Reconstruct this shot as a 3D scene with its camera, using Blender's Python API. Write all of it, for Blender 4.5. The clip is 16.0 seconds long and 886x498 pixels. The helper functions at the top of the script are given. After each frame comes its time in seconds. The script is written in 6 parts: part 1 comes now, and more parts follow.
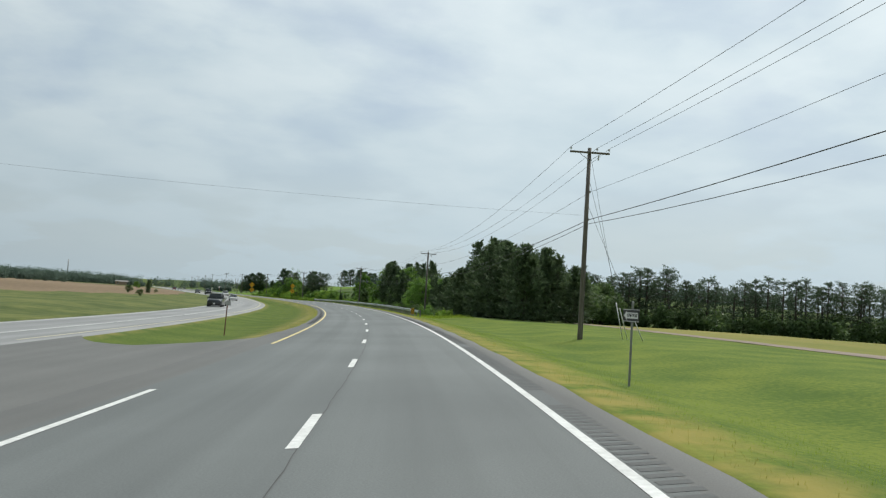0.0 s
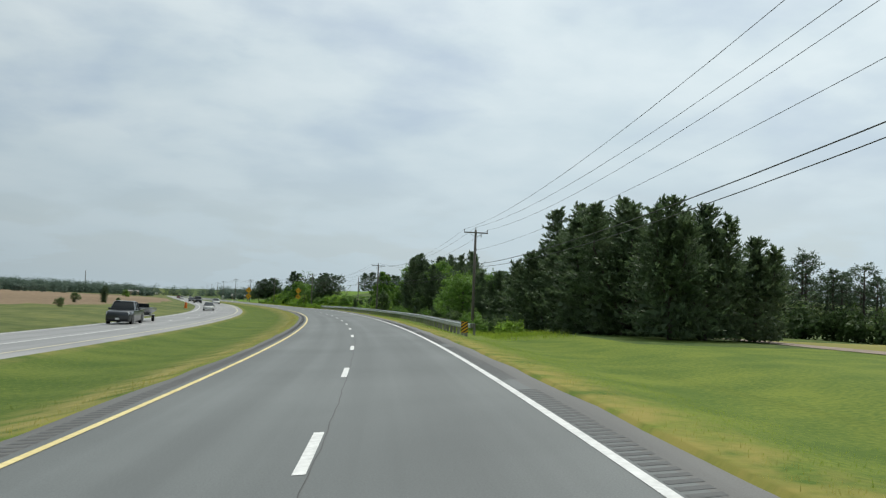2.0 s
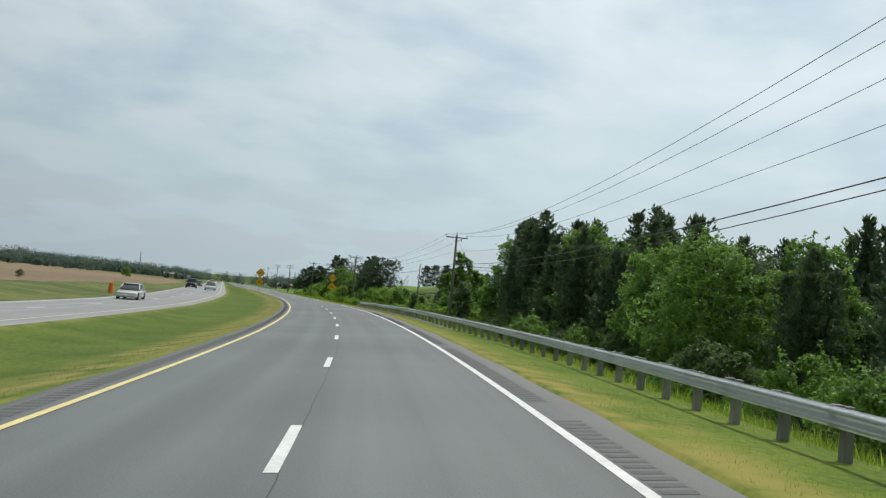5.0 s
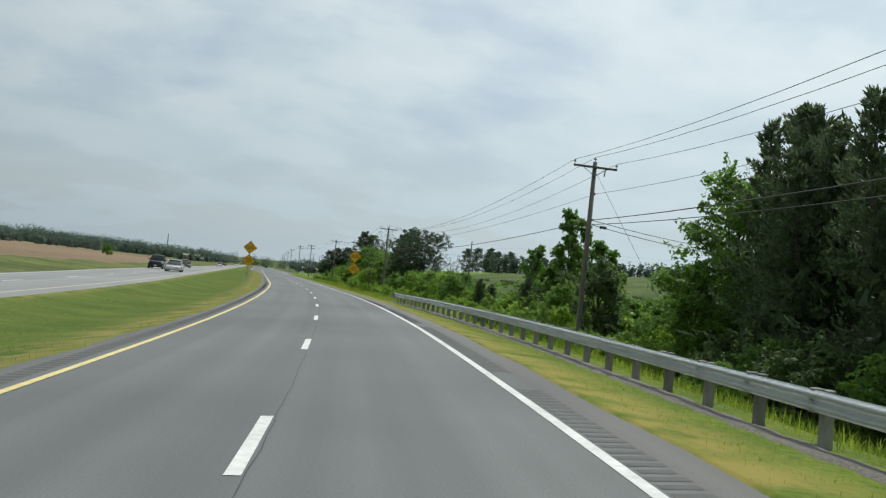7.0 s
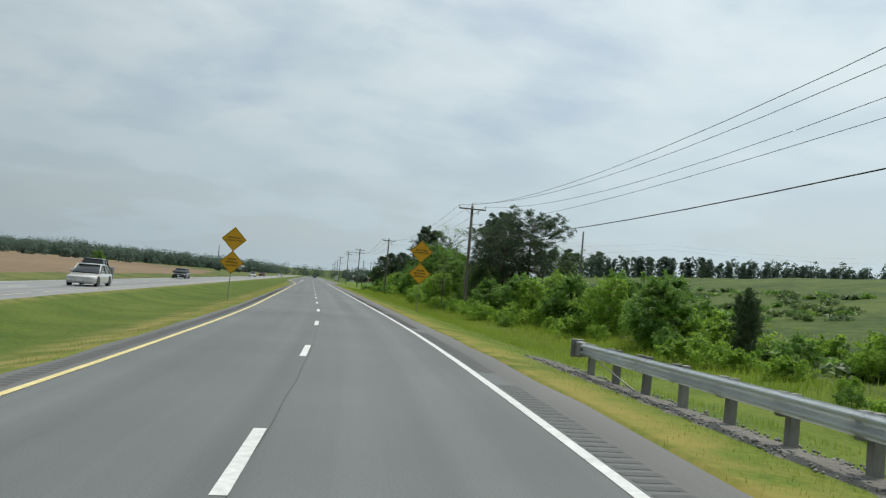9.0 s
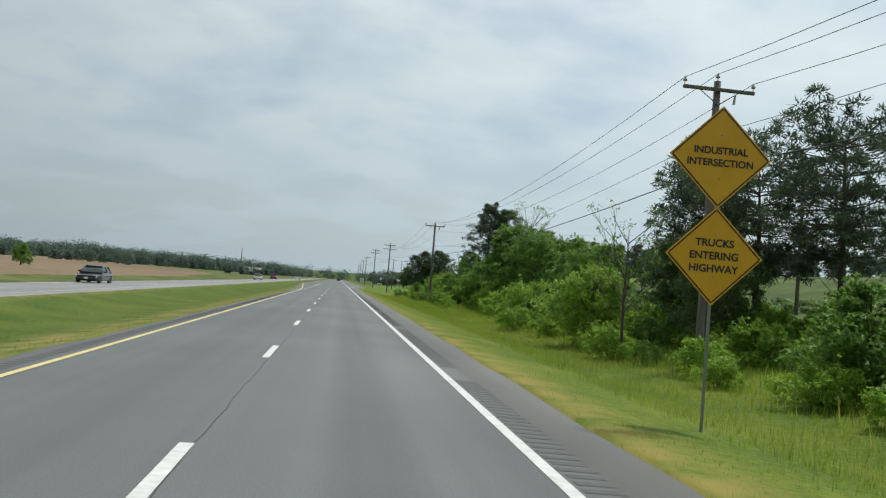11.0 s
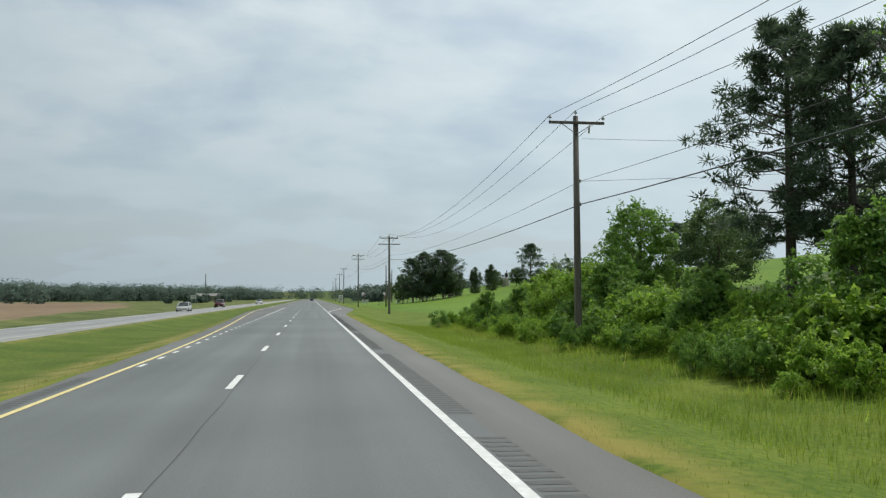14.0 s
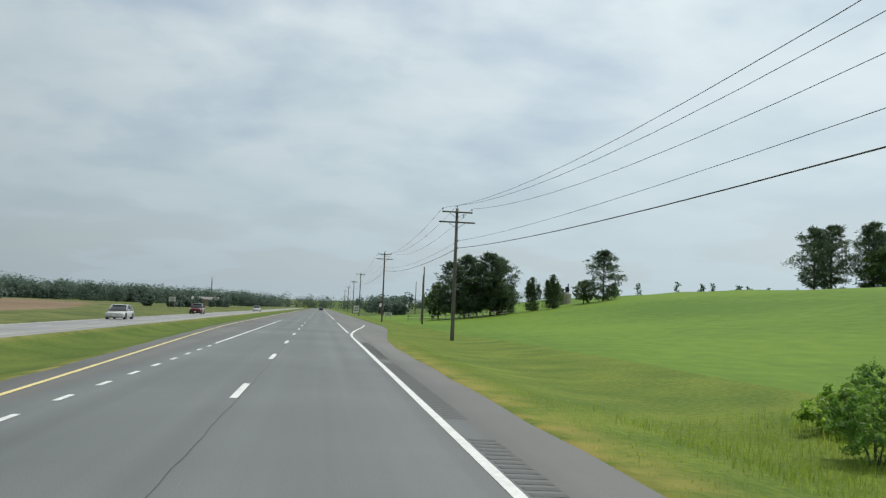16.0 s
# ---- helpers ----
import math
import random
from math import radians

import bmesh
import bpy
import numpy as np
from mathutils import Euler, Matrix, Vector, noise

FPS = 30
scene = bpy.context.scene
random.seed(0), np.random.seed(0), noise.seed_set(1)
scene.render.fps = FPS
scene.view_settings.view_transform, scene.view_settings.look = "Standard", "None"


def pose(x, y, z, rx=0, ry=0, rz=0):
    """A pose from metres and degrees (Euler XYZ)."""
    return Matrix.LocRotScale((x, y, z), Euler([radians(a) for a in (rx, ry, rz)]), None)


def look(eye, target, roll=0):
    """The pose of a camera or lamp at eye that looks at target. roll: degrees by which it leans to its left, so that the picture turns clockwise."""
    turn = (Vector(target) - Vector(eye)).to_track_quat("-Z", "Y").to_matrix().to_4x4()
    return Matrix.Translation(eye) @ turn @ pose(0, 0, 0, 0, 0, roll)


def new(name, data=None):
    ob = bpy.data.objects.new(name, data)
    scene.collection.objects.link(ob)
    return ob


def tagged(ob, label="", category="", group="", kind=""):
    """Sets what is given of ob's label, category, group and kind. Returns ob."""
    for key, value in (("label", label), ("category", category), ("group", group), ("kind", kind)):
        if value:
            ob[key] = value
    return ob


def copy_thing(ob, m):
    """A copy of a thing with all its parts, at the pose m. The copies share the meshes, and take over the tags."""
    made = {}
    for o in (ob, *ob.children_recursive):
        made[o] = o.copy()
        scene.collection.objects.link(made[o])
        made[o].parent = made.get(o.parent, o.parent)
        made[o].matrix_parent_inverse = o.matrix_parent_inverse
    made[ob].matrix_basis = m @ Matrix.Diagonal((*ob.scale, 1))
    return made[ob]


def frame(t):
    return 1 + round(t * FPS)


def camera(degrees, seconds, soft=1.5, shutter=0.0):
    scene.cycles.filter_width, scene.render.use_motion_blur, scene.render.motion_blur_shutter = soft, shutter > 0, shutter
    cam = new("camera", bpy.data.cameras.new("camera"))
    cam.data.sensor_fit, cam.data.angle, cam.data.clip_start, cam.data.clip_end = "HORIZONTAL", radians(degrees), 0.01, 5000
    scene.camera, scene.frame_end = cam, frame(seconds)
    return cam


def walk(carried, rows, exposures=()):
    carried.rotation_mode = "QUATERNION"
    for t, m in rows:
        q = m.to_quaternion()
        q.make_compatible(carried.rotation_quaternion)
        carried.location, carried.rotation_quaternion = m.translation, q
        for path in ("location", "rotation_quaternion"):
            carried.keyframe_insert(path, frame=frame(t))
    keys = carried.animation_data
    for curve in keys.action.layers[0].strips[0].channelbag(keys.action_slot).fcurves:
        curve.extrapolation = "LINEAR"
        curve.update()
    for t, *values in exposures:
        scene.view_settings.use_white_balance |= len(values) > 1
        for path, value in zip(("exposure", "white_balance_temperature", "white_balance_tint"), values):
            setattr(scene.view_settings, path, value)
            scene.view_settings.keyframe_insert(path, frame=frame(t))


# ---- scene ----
cam = camera(54.94, 16.0, soft=1.25, shutter=0.0)
PATH = [
    (0.0, pose(-42.634, -319.215, 1.822, 90, 0, -19.901) @ pose(0, 0, 0, 3.605, 0, 0) @ pose(0, 0, 0, 0, 0, 3.546)),
    (0.5, pose(-38.879, -307.215, 1.800, 90, 0, -18.978) @ pose(0, 0, 0, 3.808, 0, 0) @ pose(0, 0, 0, 0, 0, 4.352)),
    (1.0, pose(-35.309, -295.338, 1.818, 90, 0, -17.760) @ pose(0, 0, 0, 3.780, 0, 0) @ pose(0, 0, 0, 0, 0, 4.226)),
    (1.5, pose(-32.013, -283.416, 1.881, 90, 0, -18.368) @ pose(0, 0, 0, 3.922, 0, 0) @ pose(0, 0, 0, 0, 0, 3.962)),
    (2.0, pose(-28.799, -271.581, 1.897, 90, 0, -18.301) @ pose(0, 0, 0, 3.777, 0, 0) @ pose(0, 0, 0, 0, 0, 2.337)),
    (2.5, pose(-25.870, -259.646, 1.907, 90, 0, -17.978) @ pose(0, 0, 0, 3.883, 0, 0) @ pose(0, 0, 0, 0, 0, 2.226)),
    (3.0, pose(-23.015, -247.763, 1.873, 90, 0, -17.603) @ pose(0, 0, 0, 3.593, 0, 0) @ pose(0, 0, 0, 0, 0, 2.409)),
    (5.5, pose(-10.321, -187.000, 1.805, 90, 0, -13.530) @ pose(0, 0, 0, 3.380, 0, 0) @ pose(0, 0, 0, 0, 0, 5.970)),
    (6.0, pose(-8.319, -174.630, 1.766, 90, 0, -12.861) @ pose(0, 0, 0, 3.030, 0, 0) @ pose(0, 0, 0, 0, 0, 5.887)),
    (6.5, pose(-6.607, -162.194, 1.785, 90, 0, -12.240) @ pose(0, 0, 0, 2.776, 0, 0) @ pose(0, 0, 0, 0, 0, 6.163)),
    (7.0, pose(-5.085, -149.897, 1.795, 90, 0, -12.161) @ pose(0, 0, 0, 2.392, 0, 0) @ pose(0, 0, 0, 0, 0, 6.229)),
    (7.5, pose(-3.679, -137.531, 1.829, 90, 0, -11.399) @ pose(0, 0, 0, 2.321, 0, 0) @ pose(0, 0, 0, 0, 0, 5.787)),
    (8.0, pose(-2.517, -125.401, 1.821, 90, 0, -10.570) @ pose(0, 0, 0, 2.561, 0, 0) @ pose(0, 0, 0, 0, 0, 5.447)),
    (8.5, pose(-1.442, -113.191, 1.806, 90, 0, -9.415) @ pose(0, 0, 0, 2.472, 0, 0) @ pose(0, 0, 0, 0, 0, 5.128)),
    (9.0, pose(-0.536, -100.856, 1.806, 90, 0, -8.583) @ pose(0, 0, 0, 2.507, 0, 0) @ pose(0, 0, 0, 0, 0, 5.001)),
    (9.5, pose(0.255, -88.307, 1.767, 90, 0, -7.347) @ pose(0, 0, 0, 2.582, 0, 0) @ pose(0, 0, 0, 0, 0, 4.883)),
    (10.0, pose(0.854, -75.468, 1.723, 90, 0, -7.195) @ pose(0, 0, 0, 2.623, 0, 0) @ pose(0, 0, 0, 0, 0, 5.529)),
    (12.5, pose(1.518, -14.468, 1.781, 90, 0, -7.088) @ pose(0, 0, 0, 2.035, 0, 0) @ pose(0, 0, 0, 0, 0, 2.200)),
    (13.0, pose(1.583, -1.959, 1.739, 90, 0, -8.035) @ pose(0, 0, 0, 1.645, 0, 0) @ pose(0, 0, 0, 0, 0, 1.376)),
    (13.5, pose(1.568, 10.425, 1.823, 90, 0, -8.807) @ pose(0, 0, 0, 2.190, 0, 0) @ pose(0, 0, 0, 0, 0, 0.008)),
    (14.0, pose(1.619, 22.733, 1.809, 90, 0, -8.784) @ pose(0, 0, 0, 3.214, 0, 0) @ pose(0, 0, 0, 0, 0, -0.270)),
    (14.5, pose(1.653, 35.041, 1.825, 90, 0, -7.240) @ pose(0, 0, 0, 4.001, 0, 0) @ pose(0, 0, 0, 0, 0, 0.551)),
    (15.0, pose(1.731, 47.384, 1.796, 90, 0, -6.934) @ pose(0, 0, 0, 4.105, 0, 0) @ pose(0, 0, 0, 0, 0, 2.033)),
    (15.5, pose(1.659, 59.701, 1.826, 90, 0, -7.954) @ pose(0, 0, 0, 4.117, 0, 0) @ pose(0, 0, 0, 0, 0, 2.620)),
    (16.0, pose(1.542, 72.319, 1.793, 90, 0, -8.003) @ pose(0, 0, 0, 4.201, 0, 0) @ pose(0, 0, 0, 0, 0, 2.365)),
]
walk(cam, PATH, exposures=[(0.0, 0.0, 6400, 8), (16.0, 0.0, 6400, 8)])

import functools

# ---------------------------------------------------------------- world, sun
SUN_EL, SUN_AZ = radians(60), math.atan2(0.72, 0.69)      # azimuth from +Y towards +X
world = bpy.data.worlds.new("sky")
scene.world = world
world.use_nodes = True
wn, wl = world.node_tree.nodes, world.node_tree.links
wn.clear()


def wnode(kind, **values):
    n = wn.new(kind)
    for k, v in values.items():
        n.inputs[k].default_value = v
    return n


sky = wn.new("ShaderNodeTexSky")
sky.sky_type, sky.sun_disc = "NISHITA", False
sky.sun_elevation, sky.sun_rotation = SUN_EL, SUN_AZ
sky.dust_density, sky.air_density = 2.5, 1.0
clear = wnode("ShaderNodeBackground", Strength=0.10)
wl.new(sky.outputs[0], clear.inputs["Color"])
tc = wn.new("ShaderNodeTexCoord")
sep = wn.new("ShaderNodeSeparateXYZ")
wl.new(tc.outputs["Generated"], sep.inputs[0])
lift = wn.new("ShaderNodeMath"); lift.operation = "MAXIMUM"; lift.inputs[1].default_value = 0.0
wl.new(sep.outputs[2], lift.inputs[0])
plus = wn.new("ShaderNodeMath"); plus.operation = "ADD"; plus.inputs[1].default_value = 0.2
wl.new(lift.outputs[0], plus.inputs[0])
div = []
for a in (0, 1):
    d = wn.new("ShaderNodeMath"); d.operation = "DIVIDE"
    wl.new(sep.outputs[a], d.inputs[0]); wl.new(plus.outputs[0], d.inputs[1]); div.append(d)
flat = wn.new("ShaderNodeCombineXYZ")
wl.new(div[0].outputs[0], flat.inputs[0]); wl.new(div[1].outputs[0], flat.inputs[1])
big = wnode("ShaderNodeTexNoise", Scale=1.3, Detail=9.0, Roughness=0.55, Distortion=0.1)
fine = wnode("ShaderNodeTexNoise", Scale=2.6, Detail=8.0, Roughness=0.52, Distortion=0.15)
wl.new(flat.outputs[0], big.inputs["Vector"]); wl.new(flat.outputs[0], fine.inputs["Vector"])
cover = wn.new("ShaderNodeValToRGB")
cover.color_ramp.elements[0].position, cover.color_ramp.elements[1].position = 0.38, 0.52
cover.color_ramp.elements[0].color = (0.55, 0.55, 0.55, 1)
wl.new(big.outputs["Fac"], cover.inputs[0])
tone = wn.new("ShaderNodeValToRGB")
tone.color_ramp.elements[0].position, tone.color_ramp.elements[1].position = 0.36, 0.64
tone.color_ramp.elements[0].color, tone.color_ramp.elements[1].color = (0.555, 0.64, 0.685, 1), (0.69, 0.755, 0.775, 1)
wl.new(fine.outputs["Fac"], tone.inputs[0])
# towards the horizon the cloud deck thickens to a grey-blue haze
low = wn.new("ShaderNodeMapRange")
low.inputs["From Min"].default_value, low.inputs["From Max"].default_value = 0.0, 0.34
wl.new(sep.outputs[2], low.inputs["Value"])
deck = wn.new("ShaderNodeMix"); deck.data_type = "RGBA"
deck.inputs["A"].default_value = (0.565, 0.675, 0.735, 1)
wl.new(low.outputs[0], deck.inputs["Factor"]); wl.new(tone.outputs[0], deck.inputs["B"])
cloud = wnode("ShaderNodeBackground", Strength=1.0)
# thin cloud glows round the sun
near = wn.new("ShaderNodeVectorMath"); near.operation = "DOT_PRODUCT"
near.inputs[1].default_value = (math.sin(SUN_AZ) * math.cos(SUN_EL), math.cos(SUN_AZ) * math.cos(SUN_EL), math.sin(SUN_EL))
wl.new(tc.outputs["Generated"], near.inputs[0])
glow = wn.new("ShaderNodeMapRange")
glow.inputs["From Min"].default_value, glow.inputs["From Max"].default_value = 0.45, 1.0
glow.inputs["To Min"].default_value, glow.inputs["To Max"].default_value = 0.90, 1.44
glow.clamp = False
wl.new(near.outputs["Value"], glow.inputs["Value"]); wl.new(glow.outputs[0], cloud.inputs["Strength"])
wl.new(deck.outputs["Result"], cloud.inputs["Color"])
inv = wn.new("ShaderNodeMath"); inv.operation = "SUBTRACT"; inv.inputs[0].default_value = 1.0
wl.new(low.outputs[0], inv.inputs[1])
amount = wn.new("ShaderNodeMath"); amount.operation = "MAXIMUM"
wl.new(cover.outputs[0], amount.inputs[0]); wl.new(inv.outputs[0], amount.inputs[1])
cap = wn.new("ShaderNodeMath"); cap.operation = "MULTIPLY"; cap.inputs[1].default_value = 0.96
wl.new(amount.outputs[0], cap.inputs[0])
mixw = wn.new("ShaderNodeMixShader")
wl.new(cap.outputs[0], mixw.inputs[0]); wl.new(clear.outputs[0], mixw.inputs[1]); wl.new(cloud.outputs[0], mixw.inputs[2])
wout = wn.new("ShaderNodeOutputWorld")
wl.new(mixw.outputs[0], wout.inputs["Surface"])

sun = new("sun", bpy.data.lights.new("sun", "SUN"))
sun.data.energy, sun.data.angle, sun.data.color = 2.5, radians(5), (1.0, 0.96, 0.86)
to_sun = Vector((math.sin(SUN_AZ) * math.cos(SUN_EL), math.cos(SUN_AZ) * math.cos(SUN_EL), math.sin(SUN_EL)))
sun.matrix_world = look(to_sun * 200, (0, 0, 0))

# ---------------------------------------------------------------- materials


def mat(name, dark, light, scale=4.0, rough=0.8, bump=0.15, big_scale=0.25, big_amount=0.35, metal=0.0, coords="Object", stretch=(1, 1, 1),
        tint=0.0, island=0.0, translucent=0.0, bump_dist=0.02, coat=0.0, spec=None, tight=0.16):
    """A surface whose colour runs from dark to light by a fine grain and, more slowly, by large patches."""
    m = bpy.data.materials.new(name)
    m.use_nodes = True
    n, l = m.node_tree.nodes, m.node_tree.links
    b = n["Principled BSDF"]
    b.inputs["Roughness"].default_value, b.inputs["Metallic"].default_value = rough, metal
    b.inputs["Coat Weight"].default_value = coat
    if spec is None:
        spec = 0.3 if translucent else 0.12 if rough > 0.84 or coords == "UV" else 0.5
    b.inputs["Specular IOR Level"].default_value = spec
    t = n.new("ShaderNodeTexCoord")
    mp = n.new("ShaderNodeMapping")
    mp.inputs["Scale"].default_value = stretch
    l.new(t.outputs[coords], mp.inputs[0])
    n1 = n.new("ShaderNodeTexNoise")
    n1.inputs["Scale"].default_value, n1.inputs["Detail"].default_value, n1.inputs["Roughness"].default_value = scale, 6, 0.62
    n2 = n.new("ShaderNodeTexNoise")
    n2.inputs["Scale"].default_value, n2.inputs["Detail"].default_value = big_scale, 4
    l.new(mp.outputs[0], n1.inputs["Vector"]); l.new(mp.outputs[0], n2.inputs["Vector"])
    add = n.new("ShaderNodeMix")
    add.inputs["Factor"].default_value = big_amount
    l.new(n1.outputs["Fac"], add.inputs["A"]); l.new(n2.outputs["Fac"], add.inputs["B"])
    ramp = n.new("ShaderNodeValToRGB")
    ramp.color_ramp.elements[0].position, ramp.color_ramp.elements[1].position = 0.5 - tight, 0.5 + tight
    ramp.color_ramp.elements[0].color, ramp.color_ramp.elements[1].color = (*dark, 1), (*light, 1)
    l.new(add.outputs["Result"], ramp.inputs[0])
    colour = ramp.outputs[0]
    if tint or island:
        hsv = n.new("ShaderNodeHueSaturation")
        src = n.new("ShaderNodeObjectInfo") if tint else n.new("ShaderNodeNewGeometry")
        rnd = src.outputs["Random"] if tint else src.outputs["Random Per Island"]
        r = n.new("ShaderNodeMapRange")
        k = tint or island
        r.inputs["To Min"].default_value, r.inputs["To Max"].default_value = 1 - k, 1 + k
        l.new(rnd, r.inputs["Value"]); l.new(r.outputs[0], hsv.inputs["Value"]); l.new(colour, hsv.inputs["Color"])
        colour = hsv.outputs[0]
    l.new(colour, b.inputs["Base Color"])
    if bump:
        bp = n.new("ShaderNodeBump")
        bp.inputs["Strength"].default_value, bp.inputs["Distance"].default_value = bump, bump_dist
        l.new(n1.outputs["Fac"], bp.inputs["Height"]); l.new(bp.outputs[0], b.inputs["Normal"])
    if translucent:
        # light that comes through a leaf is paler and yellower than what it reflects
        thin = n.new("ShaderNodeHueSaturation")
        thin.inputs["Hue"].default_value, thin.inputs["Value"].default_value = 0.49, 1.8
        l.new(colour, thin.inputs["Color"])
        tr = n.new("ShaderNodeBsdfTranslucent")
        l.new(thin.outputs[0], tr.inputs["Color"])
        mx = n.new("ShaderNodeMixShader")
        mx.inputs[0].default_value = translucent
        l.new(b.outputs[0], mx.inputs[1]); l.new(tr.outputs[0], mx.inputs[2])
        l.new(mx.outputs[0], n["Material Output"].inputs["Surface"])
    return m


def road_mat(name, dark, light, lanes):
    """Worn asphalt: aggregate grain, long streaks along the lanes and mottled patches. UV is metres across and along."""
    m = mat(name, dark, light, scale=38, spec=0.4, rough=0.66, bump=0.35, big_scale=0.12, big_amount=0.45, coords="UV", bump_dist=0.006, tight=0.12)
    n, l = m.node_tree.nodes, m.node_tree.links
    b = n["Principled BSDF"]
    uv = n.new("ShaderNodeTexCoord")
    mp = n.new("ShaderNodeMapping")
    mp.inputs["Scale"].default_value = (1.0, 0.012, 1.0)
    l.new(uv.outputs["UV"], mp.inputs[0])
    streak = n.new("ShaderNodeTexNoise")
    streak.inputs["Scale"].default_value, streak.inputs["Detail"].default_value = 1.1, 5
    l.new(mp.outputs[0], streak.inputs["Vector"])
    rng = n.new("ShaderNodeMapRange")
    rng.inputs["From Min"].default_value, rng.inputs["From Max"].default_value = 0.3, 0.7
    rng.inputs["To Min"].default_value, rng.inputs["To Max"].default_value = 0.82, 1.14
    l.new(streak.outputs["Fac"], rng.inputs["Value"])
    value = rng.outputs[0]
    if lanes:
        s = n.new("ShaderNodeSeparateXYZ")
        l.new(uv.outputs["UV"], s.inputs[0])
        # oil darkens the middle of each lane, tyres polish two tracks beside it
        w = n.new("ShaderNodeMath"); w.operation = "MULTIPLY"; w.inputs[1].default_value = 2 * math.pi / 1.83
        l.new(s.outputs[0], w.inputs[0])
        c = n.new("ShaderNodeMath"); c.operation = "COSINE"
        l.new(w.outputs[0], c.inputs[0])
        k = n.new("ShaderNodeMath"); k.operation = "MULTIPLY_ADD"
        k.inputs[1].default_value, k.inputs[2].default_value = -0.045, 1.0
        l.new(c.outputs[0], k.inputs[0])
        v = n.new("ShaderNodeMath"); v.operation = "MULTIPLY"
        l.new(value, v.inputs[0]); l.new(k.outputs[0], v.inputs[1])
        value = v.outputs[0]
    hsv = n.new("ShaderNodeHueSaturation")
    old = b.inputs["Base Color"].links[0].from_socket
    l.new(old, hsv.inputs["Color"]); l.new(value, hsv.inputs["Value"])
    l.new(hsv.outputs[0], b.inputs["Base Color"])
    return m


def verge_mat(name, dark, light, fringe, edges):
    """Mown grass that turns dry and yellow in a ragged band beside the shoulders. UV is metres across and along."""
    m = mat(name, dark, light, scale=5.5, rough=0.9, bump=0.8, big_scale=0.3, big_amount=0.45, coords="UV", bump_dist=0.015, tight=0.09)
    n, l = m.node_tree.nodes, m.node_tree.links
    b = n["Principled BSDF"]
    uv = n.new("ShaderNodeTexCoord")
    s = n.new("ShaderNodeSeparateXYZ")
    l.new(uv.outputs["UV"], s.inputs[0])
    rag = n.new("ShaderNodeTexNoise")
    rag.inputs["Scale"].default_value, rag.inputs["Detail"].default_value = 0.8, 5
    l.new(uv.outputs["UV"], rag.inputs["Vector"])
    total = None
    for centre, width in edges:
        d = n.new("ShaderNodeMath"); d.operation = "SUBTRACT"; d.inputs[1].default_value = centre
        l.new(s.outputs[0], d.inputs[0])
        a = n.new("ShaderNodeMath"); a.operation = "ABSOLUTE"
        l.new(d.outputs[0], a.inputs[0])
        r = n.new("ShaderNodeMapRange")
        r.inputs["From Min"].default_value, r.inputs["From Max"].default_value = width, 0.15 * width
        l.new(a.outputs[0], r.inputs["Value"])
        if total is None:
            total = r.outputs[0]
        else:
            mx = n.new("ShaderNodeMath"); mx.operation = "MAXIMUM"
            l.new(total, mx.inputs[0]); l.new(r.outputs[0], mx.inputs[1]); total = mx.outputs[0]
    k = n.new("ShaderNodeMath"); k.operation = "MULTIPLY"
    rr = n.new("ShaderNodeMapRange")
    rr.inputs["From Min"].default_value, rr.inputs["From Max"].default_value = 0.36, 0.58
    l.new(rag.outputs["Fac"], rr.inputs["Value"])
    l.new(total, k.inputs[0]); l.new(rr.outputs[0], k.inputs[1])
    mix = n.new("ShaderNodeMix"); mix.data_type = "RGBA"
    old = b.inputs["Base Color"].links[0].from_socket
    l.new(k.outputs[0], mix.inputs["Factor"]); l.new(old, mix.inputs["A"])
    mix.inputs["B"].default_value = (*fringe, 1)
    l.new(mix.outputs["Result"], b.inputs["Base Color"])
    return m


ASPHALT = road_mat("asphalt_lanes", (0.096, 0.104, 0.102), (0.15, 0.161, 0.157), True)
ASPHALT_OLD = road_mat("asphalt_shoulder", (0.094, 0.092, 0.086), (0.148, 0.145, 0.136), False)
ASPHALT_PALE = road_mat("asphalt_pale", (0.20, 0.20, 0.20), (0.29, 0.29, 0.285), True)
# darker than the shoulder: the shade inside the milled grooves, as colour
GROOVE_SHADE = mat("rumble_groove_shade", (0.07, 0.073, 0.072), (0.105, 0.107, 0.104), scale=9, bump=0.3)
JOINT = mat("joint_sealant", (0.03, 0.03, 0.03), (0.07, 0.068, 0.065), scale=3, rough=0.7, bump=0.2)
WHITE = mat("road_paint_white", (0.52, 0.52, 0.50), (0.78, 0.78, 0.76), scale=7, rough=0.7, bump=0.2, big_scale=0.8)
YELLOW = mat("road_paint_yellow", (0.58, 0.46, 0.18), (0.78, 0.66, 0.32), scale=7, rough=0.7, bump=0.2, big_scale=0.8)
PALEYELLOW = mat("worn_yellow_paint", (0.45, 0.41, 0.28), (0.62, 0.57, 0.40), scale=7, rough=0.7, bump=0.2, big_scale=0.8)
GRAVEL = mat("shoulder_gravel", (0.10, 0.095, 0.085), (0.24, 0.225, 0.20), scale=14, bump=0.8, coords="UV", bump_dist=0.03)
STONE = mat("loose_stone", (0.16, 0.155, 0.145), (0.32, 0.31, 0.29), scale=12, bump=0.3, island=0.3)
VERGE = verge_mat("verge_grass", (0.076, 0.125, 0.017), (0.160, 0.200, 0.029), (0.265, 0.228, 0.058), ((5.15, 1.5), (-5.2, 1.5), (-11.6, 1.2), (-21, 1.2)))
